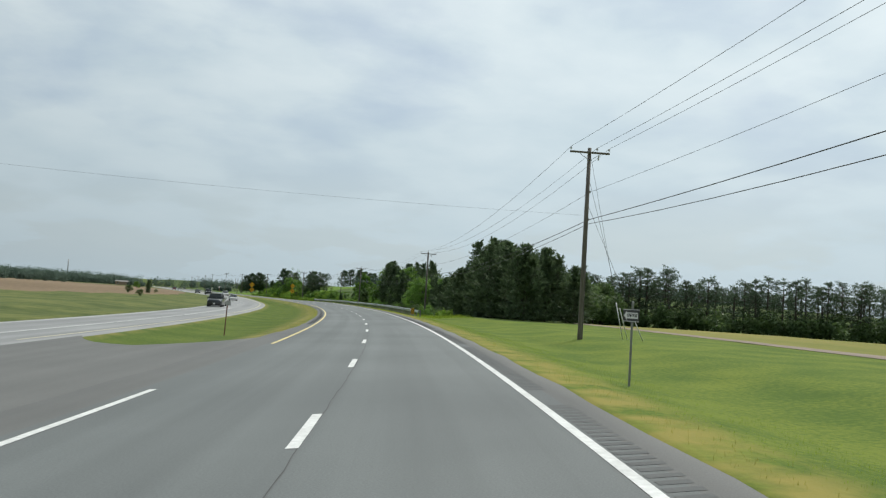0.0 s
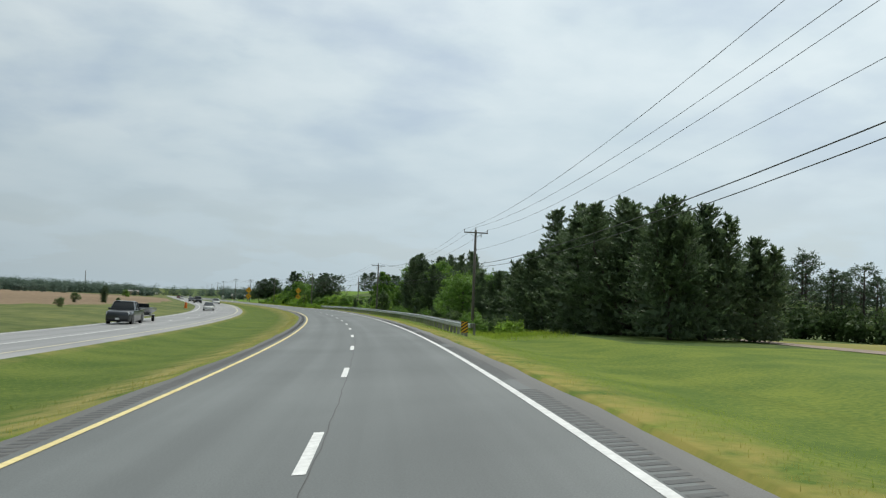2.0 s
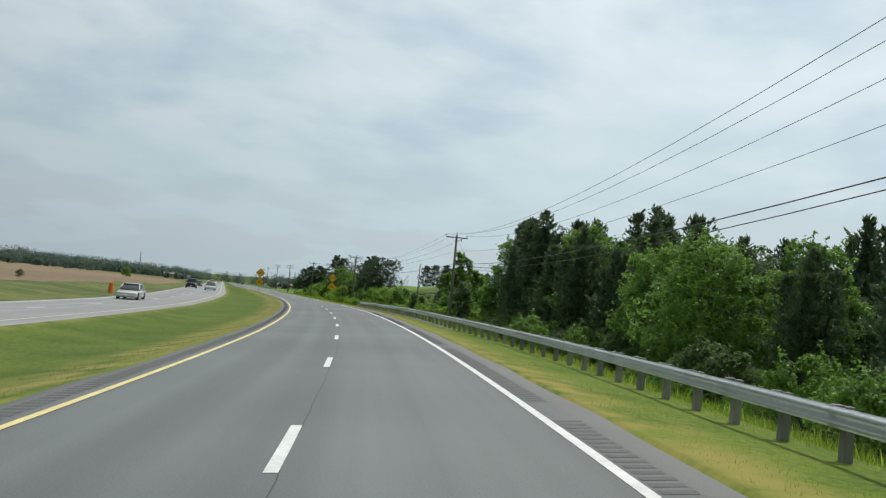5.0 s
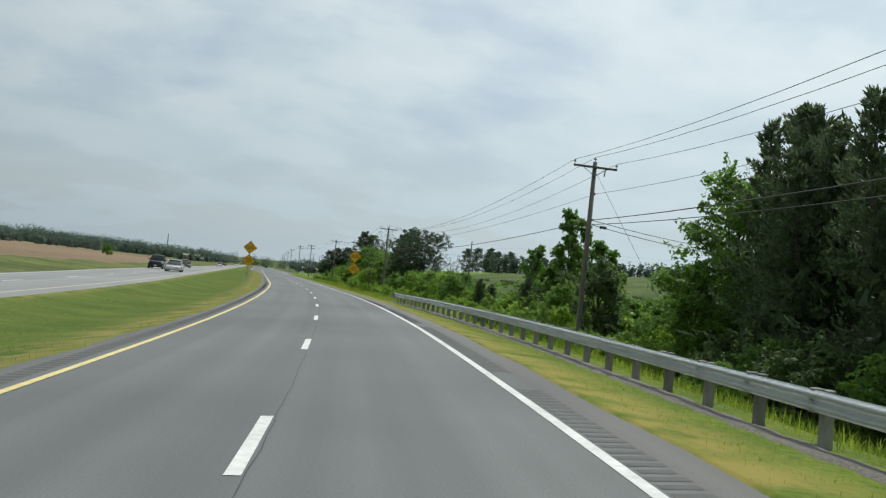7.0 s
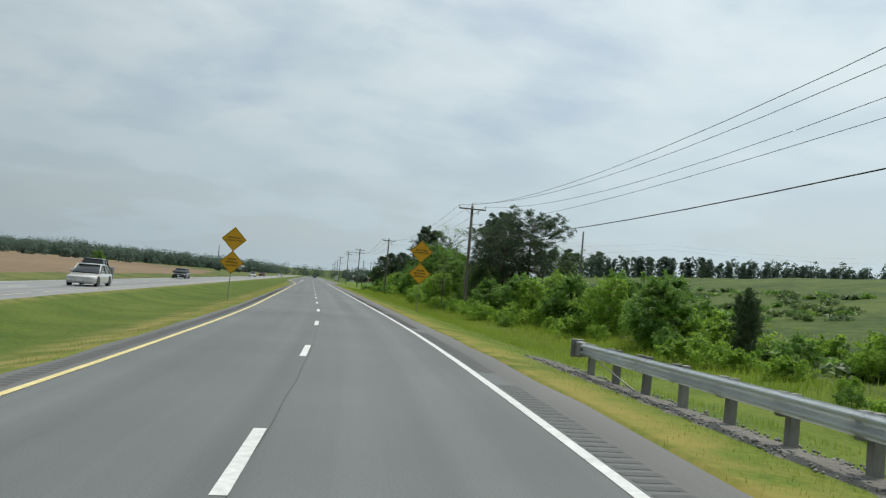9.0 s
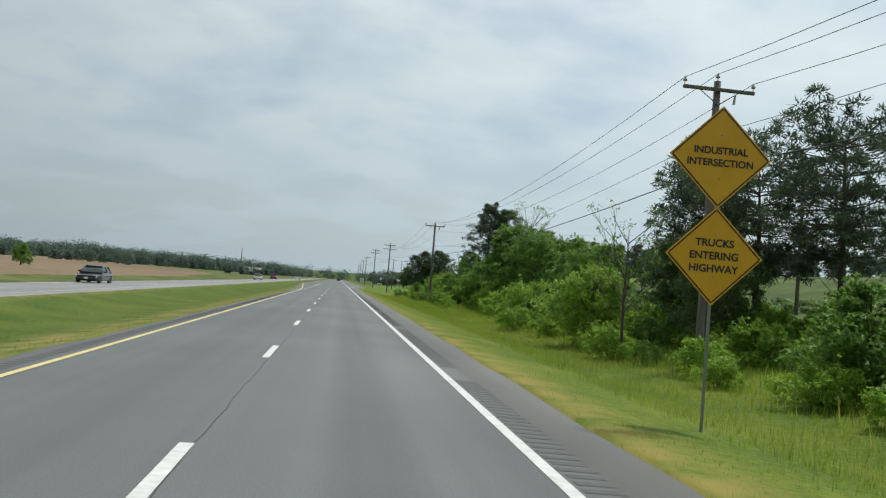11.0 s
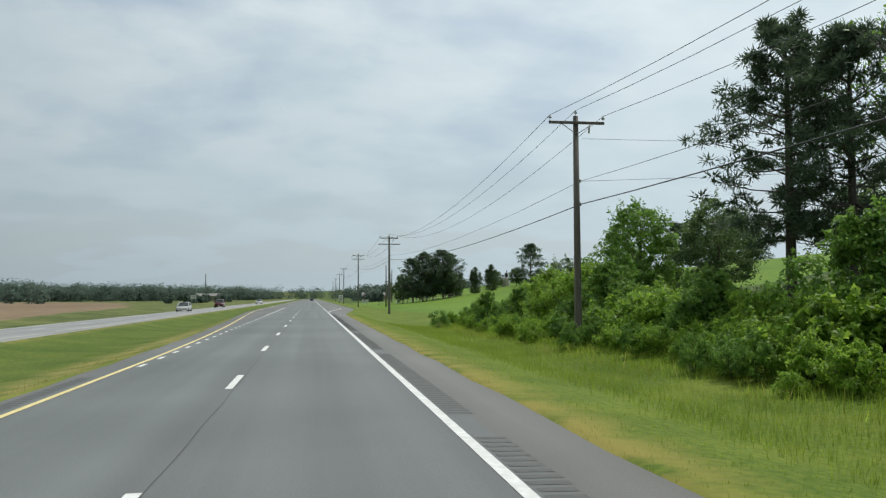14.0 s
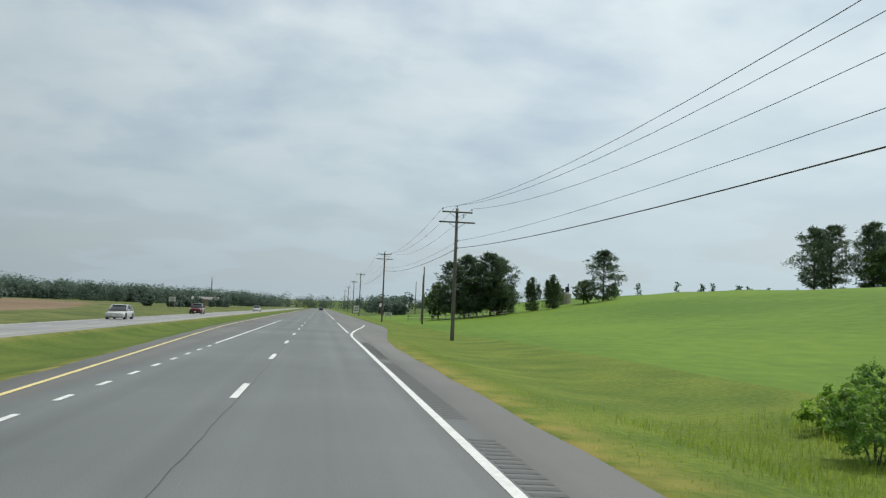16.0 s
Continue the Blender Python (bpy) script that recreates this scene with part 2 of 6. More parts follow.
MEDIAN = verge_mat("median_grass", (0.058, 0.100, 0.014), (0.124, 0.158, 0.028), (0.25, 0.22, 0.07), ((-5.2, 1.6), (-12.0, 1.0)))
ROUGH = mat("rough_grass", (0.036, 0.070, 0.011), (0.098, 0.132, 0.025), scale=0.7, bump=1.0, big_scale=0.09, big_amount=0.45, coords="UV", bump_dist=0.1, tight=0.08)
MEADOW = mat("meadow_grass", (0.080, 0.155, 0.012), (0.14, 0.225, 0.020), scale=0.9, bump=0.5, big_scale=0.05, big_amount=0.55, coords="UV", bump_dist=0.04, stretch=(1, 0.4, 1), tight=0.1)
BANKGRASS = mat("bank_grass", (0.060, 0.086, 0.019), (0.145, 0.158, 0.044), scale=0.6, bump=1.0, big_scale=0.11, big_amount=0.5, coords="UV", bump_dist=0.1, tight=0.09)
STUBBLE = mat("brown_field", (0.145, 0.100, 0.060), (0.265, 0.192, 0.118), scale=0.9, bump=0.4, big_scale=0.02, big_amount=0.5, coords="UV", bump_dist=0.15, stretch=(1, 0.3, 1))
HAYFIELD = mat("yellowing_field", (0.15, 0.165, 0.025), (0.27, 0.225, 0.06), scale=0.5, bump=0.5, big_scale=0.05, big_amount=0.6, coords="UV", bump_dist=0.12, stretch=(1, 0.35, 1))
TRACK = mat("dirt_track", (0.20, 0.155, 0.12), (0.32, 0.26, 0.21), scale=1.2, bump=0.4, coords="UV", bump_dist=0.05)
MEDIANBLADE = mat("median_grass_blades", (0.085, 0.135, 0.020), (0.17, 0.20, 0.044), scale=0.35, bump=0, big_scale=0.09, island=0.16, translucent=0.4)
BLADE = mat("grass_blades", (0.115, 0.18, 0.020), (0.19, 0.25, 0.036), scale=0.5, bump=0, big_scale=0.08, island=0.16, translucent=0.55)
WEED = mat("weed_leaves", (0.11, 0.19, 0.018), (0.23, 0.30, 0.04), scale=0.5, bump=0, big_scale=0.08, island=0.25, translucent=0.5)
DRYBLADE = mat("dry_grass_blades", (0.19, 0.20, 0.035), (0.30, 0.28, 0.075), scale=0.6, bump=0, big_scale=0.1, island=0.15, translucent=0.5)
BARK = mat("bark", (0.05, 0.042, 0.035), (0.14, 0.12, 0.10), scale=9, bump=0.8, stretch=(1, 1, 0.25))
LEAF_CEDAR = mat("cedar_foliage", (0.058, 0.098, 0.050), (0.125, 0.178, 0.085), scale=0.9, rough=0.55, bump=0, big_scale=0.3, island=0.28, translucent=0.3)
LEAF_BROAD = mat("broadleaf_foliage", (0.074, 0.165, 0.028), (0.16, 0.275, 0.05), scale=0.7, rough=0.5, bump=0, big_scale=0.25, island=0.28, translucent=0.45)
LEAF_DARK = mat("dark_broadleaf_foliage", (0.06, 0.11, 0.038), (0.125, 0.185, 0.062), scale=0.7, rough=0.5, bump=0, big_scale=0.25, island=0.28, translucent=0.4)
LEAF_BRIGHT = mat("young_foliage", (0.126, 0.238, 0.028), (0.236, 0.358, 0.052), scale=0.7, rough=0.5, bump=0, big_scale=0.25, island=0.28, translucent=0.5)
LEAF_PINE = mat("pine_needles", (0.045, 0.078, 0.046), (0.10, 0.145, 0.078), scale=0.9, rough=0.55, bump=0, big_scale=0.3, island=0.28, translucent=0.25)
# distance haze is mixed into this leaf colour: bluer, paler, little contrast
LEAF_FAR_HAZED = mat("far_woods_hazed_foliage", (0.078, 0.115, 0.092), (0.108, 0.148, 0.114), scale=0.05, bump=0, big_scale=0.012, island=0.06, translucent=0.3)
WOODPOLE = mat("weathered_pole_wood", (0.10, 0.088, 0.075), (0.23, 0.205, 0.175), scale=10, bump=0.5, stretch=(1, 1, 0.12), big_scale=1.2)
POSTWOOD = mat("grey_post_wood", (0.17, 0.168, 0.155), (0.31, 0.30, 0.275), scale=9, bump=0.5, stretch=(1, 1, 0.3), big_scale=1.5, tint=0.25)
GALV = mat("galvanised_steel", (0.60, 0.63, 0.65), (0.72, 0.745, 0.76), scale=6, rough=0.42, bump=0.0, metal=0.6, big_scale=0.6, tint=0.02)
STEEL = mat("dull_steel", (0.24, 0.245, 0.24), (0.36, 0.36, 0.35), scale=8, rough=0.55, bump=0.15, metal=0.6)
WIRE = mat("weathered_cable", (0.035, 0.035, 0.037), (0.07, 0.07, 0.072), scale=3, rough=0.6, bump=0)
PORCELAIN = mat("insulator_porcelain", (0.35, 0.36, 0.36), (0.55, 0.56, 0.56), scale=20, rough=0.25, bump=0)
SIGNYELLOW = mat("sign_yellow_sheeting", (0.72, 0.37, 0.012), (0.82, 0.44, 0.02), scale=3, rough=0.45, bump=0.03, big_scale=0.9)
SIGNBLACK = mat("sign_black", (0.012, 0.012, 0.012), (0.025, 0.025, 0.025), scale=8, rough=0.5, bump=0)
SIGNWHITE = mat("sign_white_sheeting", (0.70, 0.71, 0.70), (0.82, 0.82, 0.81), scale=3, rough=0.45, bump=0.03)
RUBBER = mat("tyre_rubber", (0.012, 0.012, 0.012), (0.03, 0.03, 0.03), scale=15, rough=0.85, bump=0.2)
GLASS = mat("dark_car_glass", (0.012, 0.015, 0.017), (0.025, 0.03, 0.033), scale=1, rough=0.08, bump=0, coat=0.0, spec=0.4)
RIM = mat("alloy_rim", (0.30, 0.30, 0.31), (0.5, 0.5, 0.5), scale=5, rough=0.35, metal=0.8, bump=0)
LAMP = mat("clear_lamp_lens", (0.55, 0.56, 0.56), (0.8, 0.8, 0.8), scale=6, rough=0.12, bump=0, coat=0.5)
PLASTIC = mat("black_plastic", (0.015, 0.015, 0.015), (0.035, 0.035, 0.035), scale=10, rough=0.6, bump=0.05)
ORANGE = mat("orange_plastic", (0.75, 0.15, 0.015), (0.85, 0.21, 0.03), scale=4, rough=0.55, bump=0.03)
RUST = mat("worn_red_brown", (0.12, 0.05, 0.035), (0.22, 0.10, 0.07), scale=4, rough=0.7)


def paint(name, colour, metal=0.0):
    c = Vector(colour)
    return mat(name, tuple(c * 0.9), tuple(c * 1.05), scale=2, rough=0.28, bump=0, metal=metal, coat=0.7)


SILVER, CHARCOAL, BLACKPAINT = paint("silver_paint", (0.60, 0.60, 0.575), 0.15), paint("charcoal_paint", (0.055, 0.06, 0.066), 0.3), paint("black_paint", (0.016, 0.017, 0.02))
DARKRED, WHITEPAINT, GREYPAINT = paint("dark_red_paint", (0.14, 0.018, 0.02)), paint("white_paint", (0.72, 0.72, 0.71)), paint("blue_grey_paint", (0.15, 0.165, 0.18), 0.3)
WALLPALE = mat("pale_wall", (0.42, 0.38, 0.33), (0.56, 0.52, 0.46), scale=1.5, rough=0.85, big_scale=0.3)
ROOFGREY = mat("grey_roof", (0.16, 0.15, 0.145), (0.27, 0.255, 0.24), scale=2, rough=0.8, big_scale=0.4)
WALLTAN = mat("tan_wall", (0.30, 0.22, 0.16), (0.42, 0.32, 0.24), scale=1.5, rough=0.85, big_scale=0.3)
PANE = mat("dark_window_pane", (0.03, 0.035, 0.04), (0.05, 0.055, 0.06), scale=1, rough=0.08, bump=0)

# ---------------------------------------------------------------- mesh helpers


def part(name, bm, material, parent=None, label=""):
    me = bpy.data.meshes.new(name)
    bm.to_mesh(me)
    bm.free()
    ob = new(name, me)
    for m in (material if isinstance(material, (list, tuple)) else [material]):
        me.materials.append(m)
    ob.parent = parent
    return tagged(ob, label) if label else ob


def raw(name, verts, faces, material, parent=None, uvs=None, slots=None, smooth=False):
    """A mesh from numpy arrays; faces all have the same number of corners."""
    verts, faces = np.asarray(verts, np.float32), np.asarray(faces, np.int32)
    me = bpy.data.meshes.new(name)
    k = faces.shape[1]
    me.vertices.add(len(verts)); me.vertices.foreach_set("co", verts.ravel())
    me.loops.add(faces.size); me.loops.foreach_set("vertex_index", faces.ravel())
    me.polygons.add(len(faces))
    me.polygons.foreach_set("loop_start", np.arange(0, faces.size, k, dtype=np.int32))
    me.polygons.foreach_set("loop_total", np.full(len(faces), k, np.int32))
    if slots is not None:
        me.polygons.foreach_set("material_index", np.asarray(slots, np.int32))
    if smooth:
        me.polygons.foreach_set("use_smooth", np.ones(len(faces), bool))
    if uvs is not None:
        layer = me.uv_layers.new(name="UVMap")
        layer.data.foreach_set("uv", np.asarray(uvs, np.float32)[faces.ravel()].ravel())
    me.update(calc_edges=True)
    for m in (material if isinstance(material, (list, tuple)) else [material]):
        me.materials.append(m)
    ob = new(name, me)
    ob.parent = parent
    return ob


def box(bm, size, at=(0, 0, 0), turn=None, bevel=0.0):
    m = Matrix.Translation(at) @ (turn or Matrix()) @ Matrix.Diagonal((*size, 1))
    got = bmesh.ops.create_cube(bm, size=1, matrix=m)
    if bevel:
        edges = {e for v in got["verts"] for e in v.link_edges}
        bmesh.ops.bevel(bm, geom=list(edges), offset=bevel, segments=1, affect="EDGES")
    return bm


def boxed(size, at=(0, 0, 0), turn=None, bevel=0.0):
    return box(bmesh.new(), size, at, turn, bevel)


def tube(bm, points, radii, sides=6, cap=True):
    rings = []
    pts = [Vector(p) for p in points]
    for i, p in enumerate(pts):
        d = (pts[min(i + 1, len(pts) - 1)] - pts[max(i - 1, 0)]).normalized()
        a = d.orthogonal().normalized() if not rings else (rings_a - d * rings_a.dot(d)).normalized()
        rings_a = a
        b = d.cross(a)
        rings.append([bm.verts.new(p + (a * math.cos(t) + b * math.sin(t)) * radii[i]) for t in (2 * math.pi * k / sides for k in range(sides))])
    for r, s in zip(rings, rings[1:]):
        for k in range(sides):
            f = bm.faces.new((r[k], r[(k + 1) % sides], s[(k + 1) % sides], s[k]))
            f.smooth = True
    if cap:
        bm.faces.new(list(reversed(rings[0]))); bm.faces.new(rings[-1])
    return bm


def cylinder(radius, depth, at=(0, 0, 0), turn=None, sides=12, top=None):
    bm = bmesh.new()
    bmesh.ops.create_cone(bm, cap_ends=True, segments=sides, radius1=radius, radius2=radius if top is None else top, depth=depth,
                          matrix=Matrix.Translation(at) @ (turn or Matrix()))
    return bm


def thing(name, label, category, at=None, group=""):
    ob = new(name)
    ob.empty_display_size = 0.2
    if at is not None:
        ob.matrix_world = at
    return tagged(ob, label, category, group)


# ---------------------------------------------------------------- the lie of the road and the land
BEND, BEND_END, BANK = 0.000613, -51.4, 0.047
DASH_FIRST, DASH_STEP = -17.676, 12.192


def mid(y):
    d = np.minimum(np.asarray(y, float) - BEND_END, 0)
    return -BEND * d * d


def sec(y):
    d = np.minimum(np.asarray(y, float) - BEND_END, 0)
    return np.sqrt(1 + (2 * BEND * d) ** 2)


def bend(y):
    return np.clip((-60 - np.asarray(y, float)) / 60, 0, 1)


def smooth(a, b, v):
    k = np.clip((np.asarray(v, float) - a) / (b - a), 0, 1)
    return k * k * (3 - 2 * k)


def heading(y):
    """The road's direction at y, in degrees, as rz takes it."""
    d = min(y - BEND_END, 0)
    return math.degrees(math.atan(2 * BEND * d))


def road_z(u, y):
    w = bend(y)
    return BANK * w * u - 0.018 * np.abs(u) * (1 - w)


def far_z(u, y):
    """The carriageway beyond the median."""
    w = bend(y)
    return (-0.05 + 0.035 * (u + 12.2)) * (1 - w) + (-0.5 + 0.03 * (u + 12.2)) * w


def right_edge(y):
    return np.interp(y, [-330, -150, -60, 10, 112], [4.68, 4.74, 4.96, 5.24, 5.3]) + 3.3 * smooth(112, 172, y)


def median_line(y):
    """The yellow line beside the median."""
    return np.interp(y, [-286, -210, -163, -142, -92, -76, -55, -15, 37], [-3.49, -3.46, -3.30, -3.39, -3.56, -3.54, -3.40, -3.29, -3.23]) - 3.3 * smooth(46, 165, y)


def left_edge(y):
    return median_line(y) - 0.82 - 0.45 * smooth(-262, -282, y)


def noise2(x, y, seed=0.0):
    x, y = np.asarray(x, float), np.asarray(y, float)
    return (np.sin(x * 0.9 + y * 0.37 + seed) + np.sin(x * -0.41 + y * 0.83 + 2.1 + seed) + np.sin(x * 0.23 - y * 0.61 + 4.2 + seed)
            + 0.6 * np.sin(x * 2.1 + y * 1.7 + seed) + 0.6 * np.sin(x * -1.6 + y * 2.3 + 1.3 + seed)) / 4.2


def land(u, y):
    """Height of the ground at u metres right of the lane line."""
    u, y = np.broadcast_arrays(np.asarray(u, float), np.asarray(y, float))
    re, le = right_edge(y), left_edge(y)
    ze, zl = road_z(re, y), road_z(le, y)
    d = u - re
    # right side: verge, ditch or fill slope, then fields and the hill
    rail = smooth(-216, -200, y) * (1 - smooth(-92, -78, y))
    ditch = ze - 0.42 * smooth(0.4, 4.6, d) + 0.42 * smooth(5.0, 11.0, d)
    fill = ze - 0.05 * d.clip(0, 3) - 1.5 * smooth(3.0, 9.5, d) + 0.9 * smooth(12, 40, d)
    z = ditch * (1 - rail) + fill * rail
    before = 1 - smooth(-150, -90, y)
    hill = smooth(-110, -40, y)
    z = z - before * (0.9 * smooth(15, 120, d)) + hill * (8.2 * smooth(8, 76, d) - 3.0 * smooth(130, 400, d)) * (1 - 0.6 * smooth(280, 520, y))
    z = z + 0.022 * noise2(u * 1.4, y * 1.1) * smooth(0.6, 3, d) + 0.35 * noise2(u * 0.12, y * 0.1, 3) * smooth(16, 60, d)
    # left side: shallow median, the far carriageway, a bank and a wide field
    m0, m1 = le, -11.7
    k = np.clip((u - m1) / (m0 - m1), 0, 1)
    fz = far_z(np.minimum(u, -12.2), y)
    median = zl * k + far_z(m1 - 0.5, y) * (1 - k) - 0.42 * np.sin(np.pi * k) - 0.02
    crossing = smooth(-283, -287, y) * smooth(-352, -346, y)
    median = median - 0.25 * crossing
    left = np.where(u > m1 - 0.01, median, fz - 0.14)
    e = -20.6 - u
    outer = far_z(np.full_like(u, -20.6), y) + 0.05 + 0.35 * smooth(1.5, 7, e) + 1.7 * smooth(40, 330, e) + (8.0 * smooth(310, 430, e) + 8.0 * smooth(430, 640, e)) * (1 - 0.9 * smooth(120, 330, y)) + 0.12 * noise2(u * 0.5, y * 0.5, 1) * smooth(1, 6, e)
    left = np.where(e > 0, outer, left)
    left = left + 0.04 * noise2(u * 1.5, y * 1.2, 5) * smooth(0.4, 1.5, le - u) * smooth(0.4, 1.5, u - m1)
    z = np.where(u < le, left, z)
    under = (u >= le) & (u <= re)
    z = np.where(under, road_z(u, y) - 0.16, z)
    # far off the land rises a little all round
    far = np.maximum(np.abs(u) - 420, 0) + np.maximum(y - 900, 0) + np.maximum(-y - 500, 0)
    return z + 0.012 * np.minimum(far, 1500)


def spot(u, y, lift=0.0):
    """World place at u metres right of the lane line, on the ground."""
    return (float(mid(y) + u * sec(y)), float(y), float(land(u, y)) + lift)


def on_ground(x, y, lift=0.0):
    return (x, y, float(land((x - float(mid(y))) / float(sec(y)), y)) + lift)


YS = np.concatenate([np.arange(-1500, -420, 90), np.arange(-420, 330, 3.0), np.arange(330, 700, 12), np.arange(700, 1500, 60), np.arange(1500, 4600, 300)]).astype(float)
US = np.array([-3600, -2200, -1400, -900, -650, -480, -380, -300, -230, -170, -120, -85, -62, -54, -48, -43, -38, -35, -32, -30, -28, -26.5, -25, -23.5, -22.2, -20.9, -20.5, -18, -15, -12.3, -11.7, -11, -10.2, -9.4,
               -8.6, -7.8, -7, -6.2, -5.6, -5.2, -4.9, -4.65, -4.45, -4.3, -4.15, -4.0, -3.85, -2.5, 0, 2.7, 4.5, 4.7, 4.85, 5.0, 5.15, 5.35, 5.6, 6.0, 6.6, 7.2, 7.8, 8.4, 9, 9.6, 10.2, 10.8, 11.5, 12.3, 13.2, 14.2, 15.4, 16.8, 18.5, 20.5, 23, 26, 30,
               35, 41, 48, 56, 65, 76, 90, 108, 130, 160, 200, 260, 340, 460, 650, 1000, 1600, 2400, 3600], float)


def sheet(name, us, ys, zfun, material, slotfun=None, lift=0.0, parent=None):
    """A sheet over the grid us x ys; us may be a list of functions of y."""
    ug = np.stack([np.full_like(ys, a) if not callable(a) else a(ys) for a in us], 1)
    yg = np.repeat(ys[:, None], ug.shape[1], 1)
    v = np.stack([mid(yg) + ug * sec(yg), yg, zfun(ug, yg) + lift], 2).reshape(-1, 3)
    r, c = ug.shape
    i = (np.arange(r - 1)[:, None] * c + np.arange(c - 1)[None]).ravel()
    f = np.stack([i, i + 1, i + c + 1, i + c], 1)
    slots = None
    if slotfun:
        uc, yc = ug.ravel()[f].mean(1), yg.ravel()[f].mean(1)
        slots = slotfun(uc, yc)
    return raw(name, v, f, material, parent, uvs=np.stack([ug.ravel(), yg.ravel()], 1), slots=slots, smooth=True)


def zones(u, y):
    s = np.zeros(len(u), int)                                   # 0 verge
    s[(u < -4.6) & (u > -12)] = 1                                # median
    s[(u < -27 - 2 * np.sin(y * 0.02)) | (u > 15)] = 2           # rough grass
    s[(u < -20.6) & (u > -430)] = 6                              # rough bank grass
    near = np.interp(y, [-175, -98, -20, 100, 200, 300, 420], [-52, -31, -25, -25, -34, -56, -96])
    s[(u < near) & (u > -420) & (y > -700) & (y < 420)] = 4      # brown field
    s[(u > 15) & (y < -232)] = 0
    s[(u > 29) & (y < -205)] = 5                                 # yellowing field
    s[(u > 6) & (u < 260) & (y > 92) & (y < 330)] = 3            # bright meadow
    s[(u > 6) & (u < 15) & (y > 92) & (y < 330)] = 0
    return s


ground = sheet("ground", list(US), YS, land, [VERGE, MEDIAN, ROUGH, MEADOW, STUBBLE, HAYFIELD, BANKGRASS], zones)
tagged(ground, "rolling roadside land with mown grass, a brown field and a green hill", "ground", kind="structure")

RYS = np.concatenate([np.arange(-420, 330, 3.0), np.arange(330, 1500, 15.0)])
road = sheet("road", [-3.7, -3.0, -1.5, 0.0, 1.5, 3.0, 4.1], RYS, road_z, ASPHALT)
tagged(road, "grey asphalt carriageway with two lanes, worn", "road", kind="structure")
shoulder_r = sheet("shoulder", [4.1, 4.35, lambda y: right_edge(y) + 0.06 * np.sin(y * 0.7) + 0.05 * np.sin(y * 2.1), lambda y: right_edge(y) + 0.14],
                   RYS, lambda u, y: road_z(u, y) - 0.10 * (u > right_edge(y) + 0.12), ASPHALT_OLD)
tagged(shoulder_r, "dark grey asphalt shoulder with a crumbling edge", "shoulder", kind="structure")
shoulder_l = sheet("shoulder", [lambda y: left_edge(y) - 0.14, lambda y: left_edge(y) + 0.06 * np.sin(y * 0.8) + 0.04 * np.sin(y * 2.3), lambda y: left_edge(y) * 0.5 - 1.85, lambda y: -3.7 + 0 * y],
                   RYS, lambda u, y: road_z(u, y) - 0.10 * (u < left_edge(y) - 0.12), ASPHALT_OLD)
tagged(shoulder_l, "narrow dark asphalt shoulder beside the median", "shoulder", kind="structure")
far_road = sheet("road", [-20.6, -20.2, -18.2, -16.2, -14.2, -12.2, -11.8], RYS, lambda u, y: far_z(u, y) - 0.08 * ((u < -20.4) | (u > -11.9)), ASPHALT_PALE)
tagged(far_road, "pale grey asphalt carriageway beyond the grass median", "road", kind="structure")

# paved crossing through the median, with the rounded grass nose at its end
CYS = np.arange(-352, -279.9, 1.0)


def nose(y):
    return np.clip((np.asarray(y, float) + 286.5) / 6.5, 0, 1)


crossing_road = sheet("road", [lambda y: -4.6 - 0 * y, lambda y: -4.62 - 3.4 * (1 - np.sqrt(nose(y)))], CYS,
                      lambda u, y: road_z(-4.6, y) * (1 - (-4.6 - u) / 7.4) + far_z(-11.9, y) * (-4.6 - u) / 7.4, ASPHALT_OLD, lift=-0.004)
tagged(crossing_road, "paved crossover through the grass median", "road", kind="structure")
crossing_far = sheet("road", [lambda y: -11.9 + 3.88 * (1 - np.sqrt(nose(y))), lambda y: -11.9 - 0 * y], CYS,
                     lambda u, y: road_z(-4.6, y) * (1 - (-4.6 - u) / 7.4) + far_z(-11.9, y) * (-4.6 - u) / 7.4, ASPHALT_OLD, lift=-0.006)
tagged(crossing_far, "paved crossover beside the far carriageway", "road", kind="structure")


def stripe(name, u0, width, y0, y1, material, label, zf=road_z, step=2.0, parent=None, lift=0.006, shift=None):
    ys = np.linspace(y0, y1, max(2, int((y1 - y0) / step) + 1))
    f = shift or (lambda y: 0 * y)
    ob = sheet(name, [lambda y: u0 - width / 2 + f(y), lambda y: u0 + width / 2 + f(y)], ys, zf, material, lift=lift, parent=parent)
    return tagged(ob, label, "road marking", kind="structure") if parent is None else ob


stripe("edge_line", 3.66, 0.16, -420, 128, WHITE, "solid white edge line on asphalt")
stripe("edge_line", 3.66, 0.16, 128, 172, WHITE, "white edge line swinging out to the side road", shift=lambda y: 3.0 * smooth(126, 176, y))
stripe("edge_line", 3.66, 0.14, 136, 176, WHITE, "thin white line across the turn", shift=lambda y: 0 * y)
stripe("edge_line", 3.66, 0.16, 200, 900, WHITE, "solid white edge line on asphalt", step=12)
stripe("yellow_line", 0.0, 0.135, -286, 900, YELLOW, "solid yellow line beside the median", shift=median_line, step=3, lift=0.008)
stripe("turn_lane_line", -3.42, 0.14, -420, -302, WHITE, "solid white line of a turning lane")
stripe("turn_lane_line", -3.05, 0.15, 112, 178, WHITE, "solid white line of a turning lane")
stripe("yellow_line", -12.75, 0.15, -284, 1400, PALEYELLOW, "pale yellow line of the far carriageway", zf=far_z, step=6)
stripe("edge_line", -19.7, 0.15, -420, 1400, WHITE, "white edge line of the far carriageway", zf=far_z, step=6)
stripe("turn_lane_line", -15.4, 0.14, -420, -205, WHITE, "white line of the far turning lane", zf=far_z, step=3)


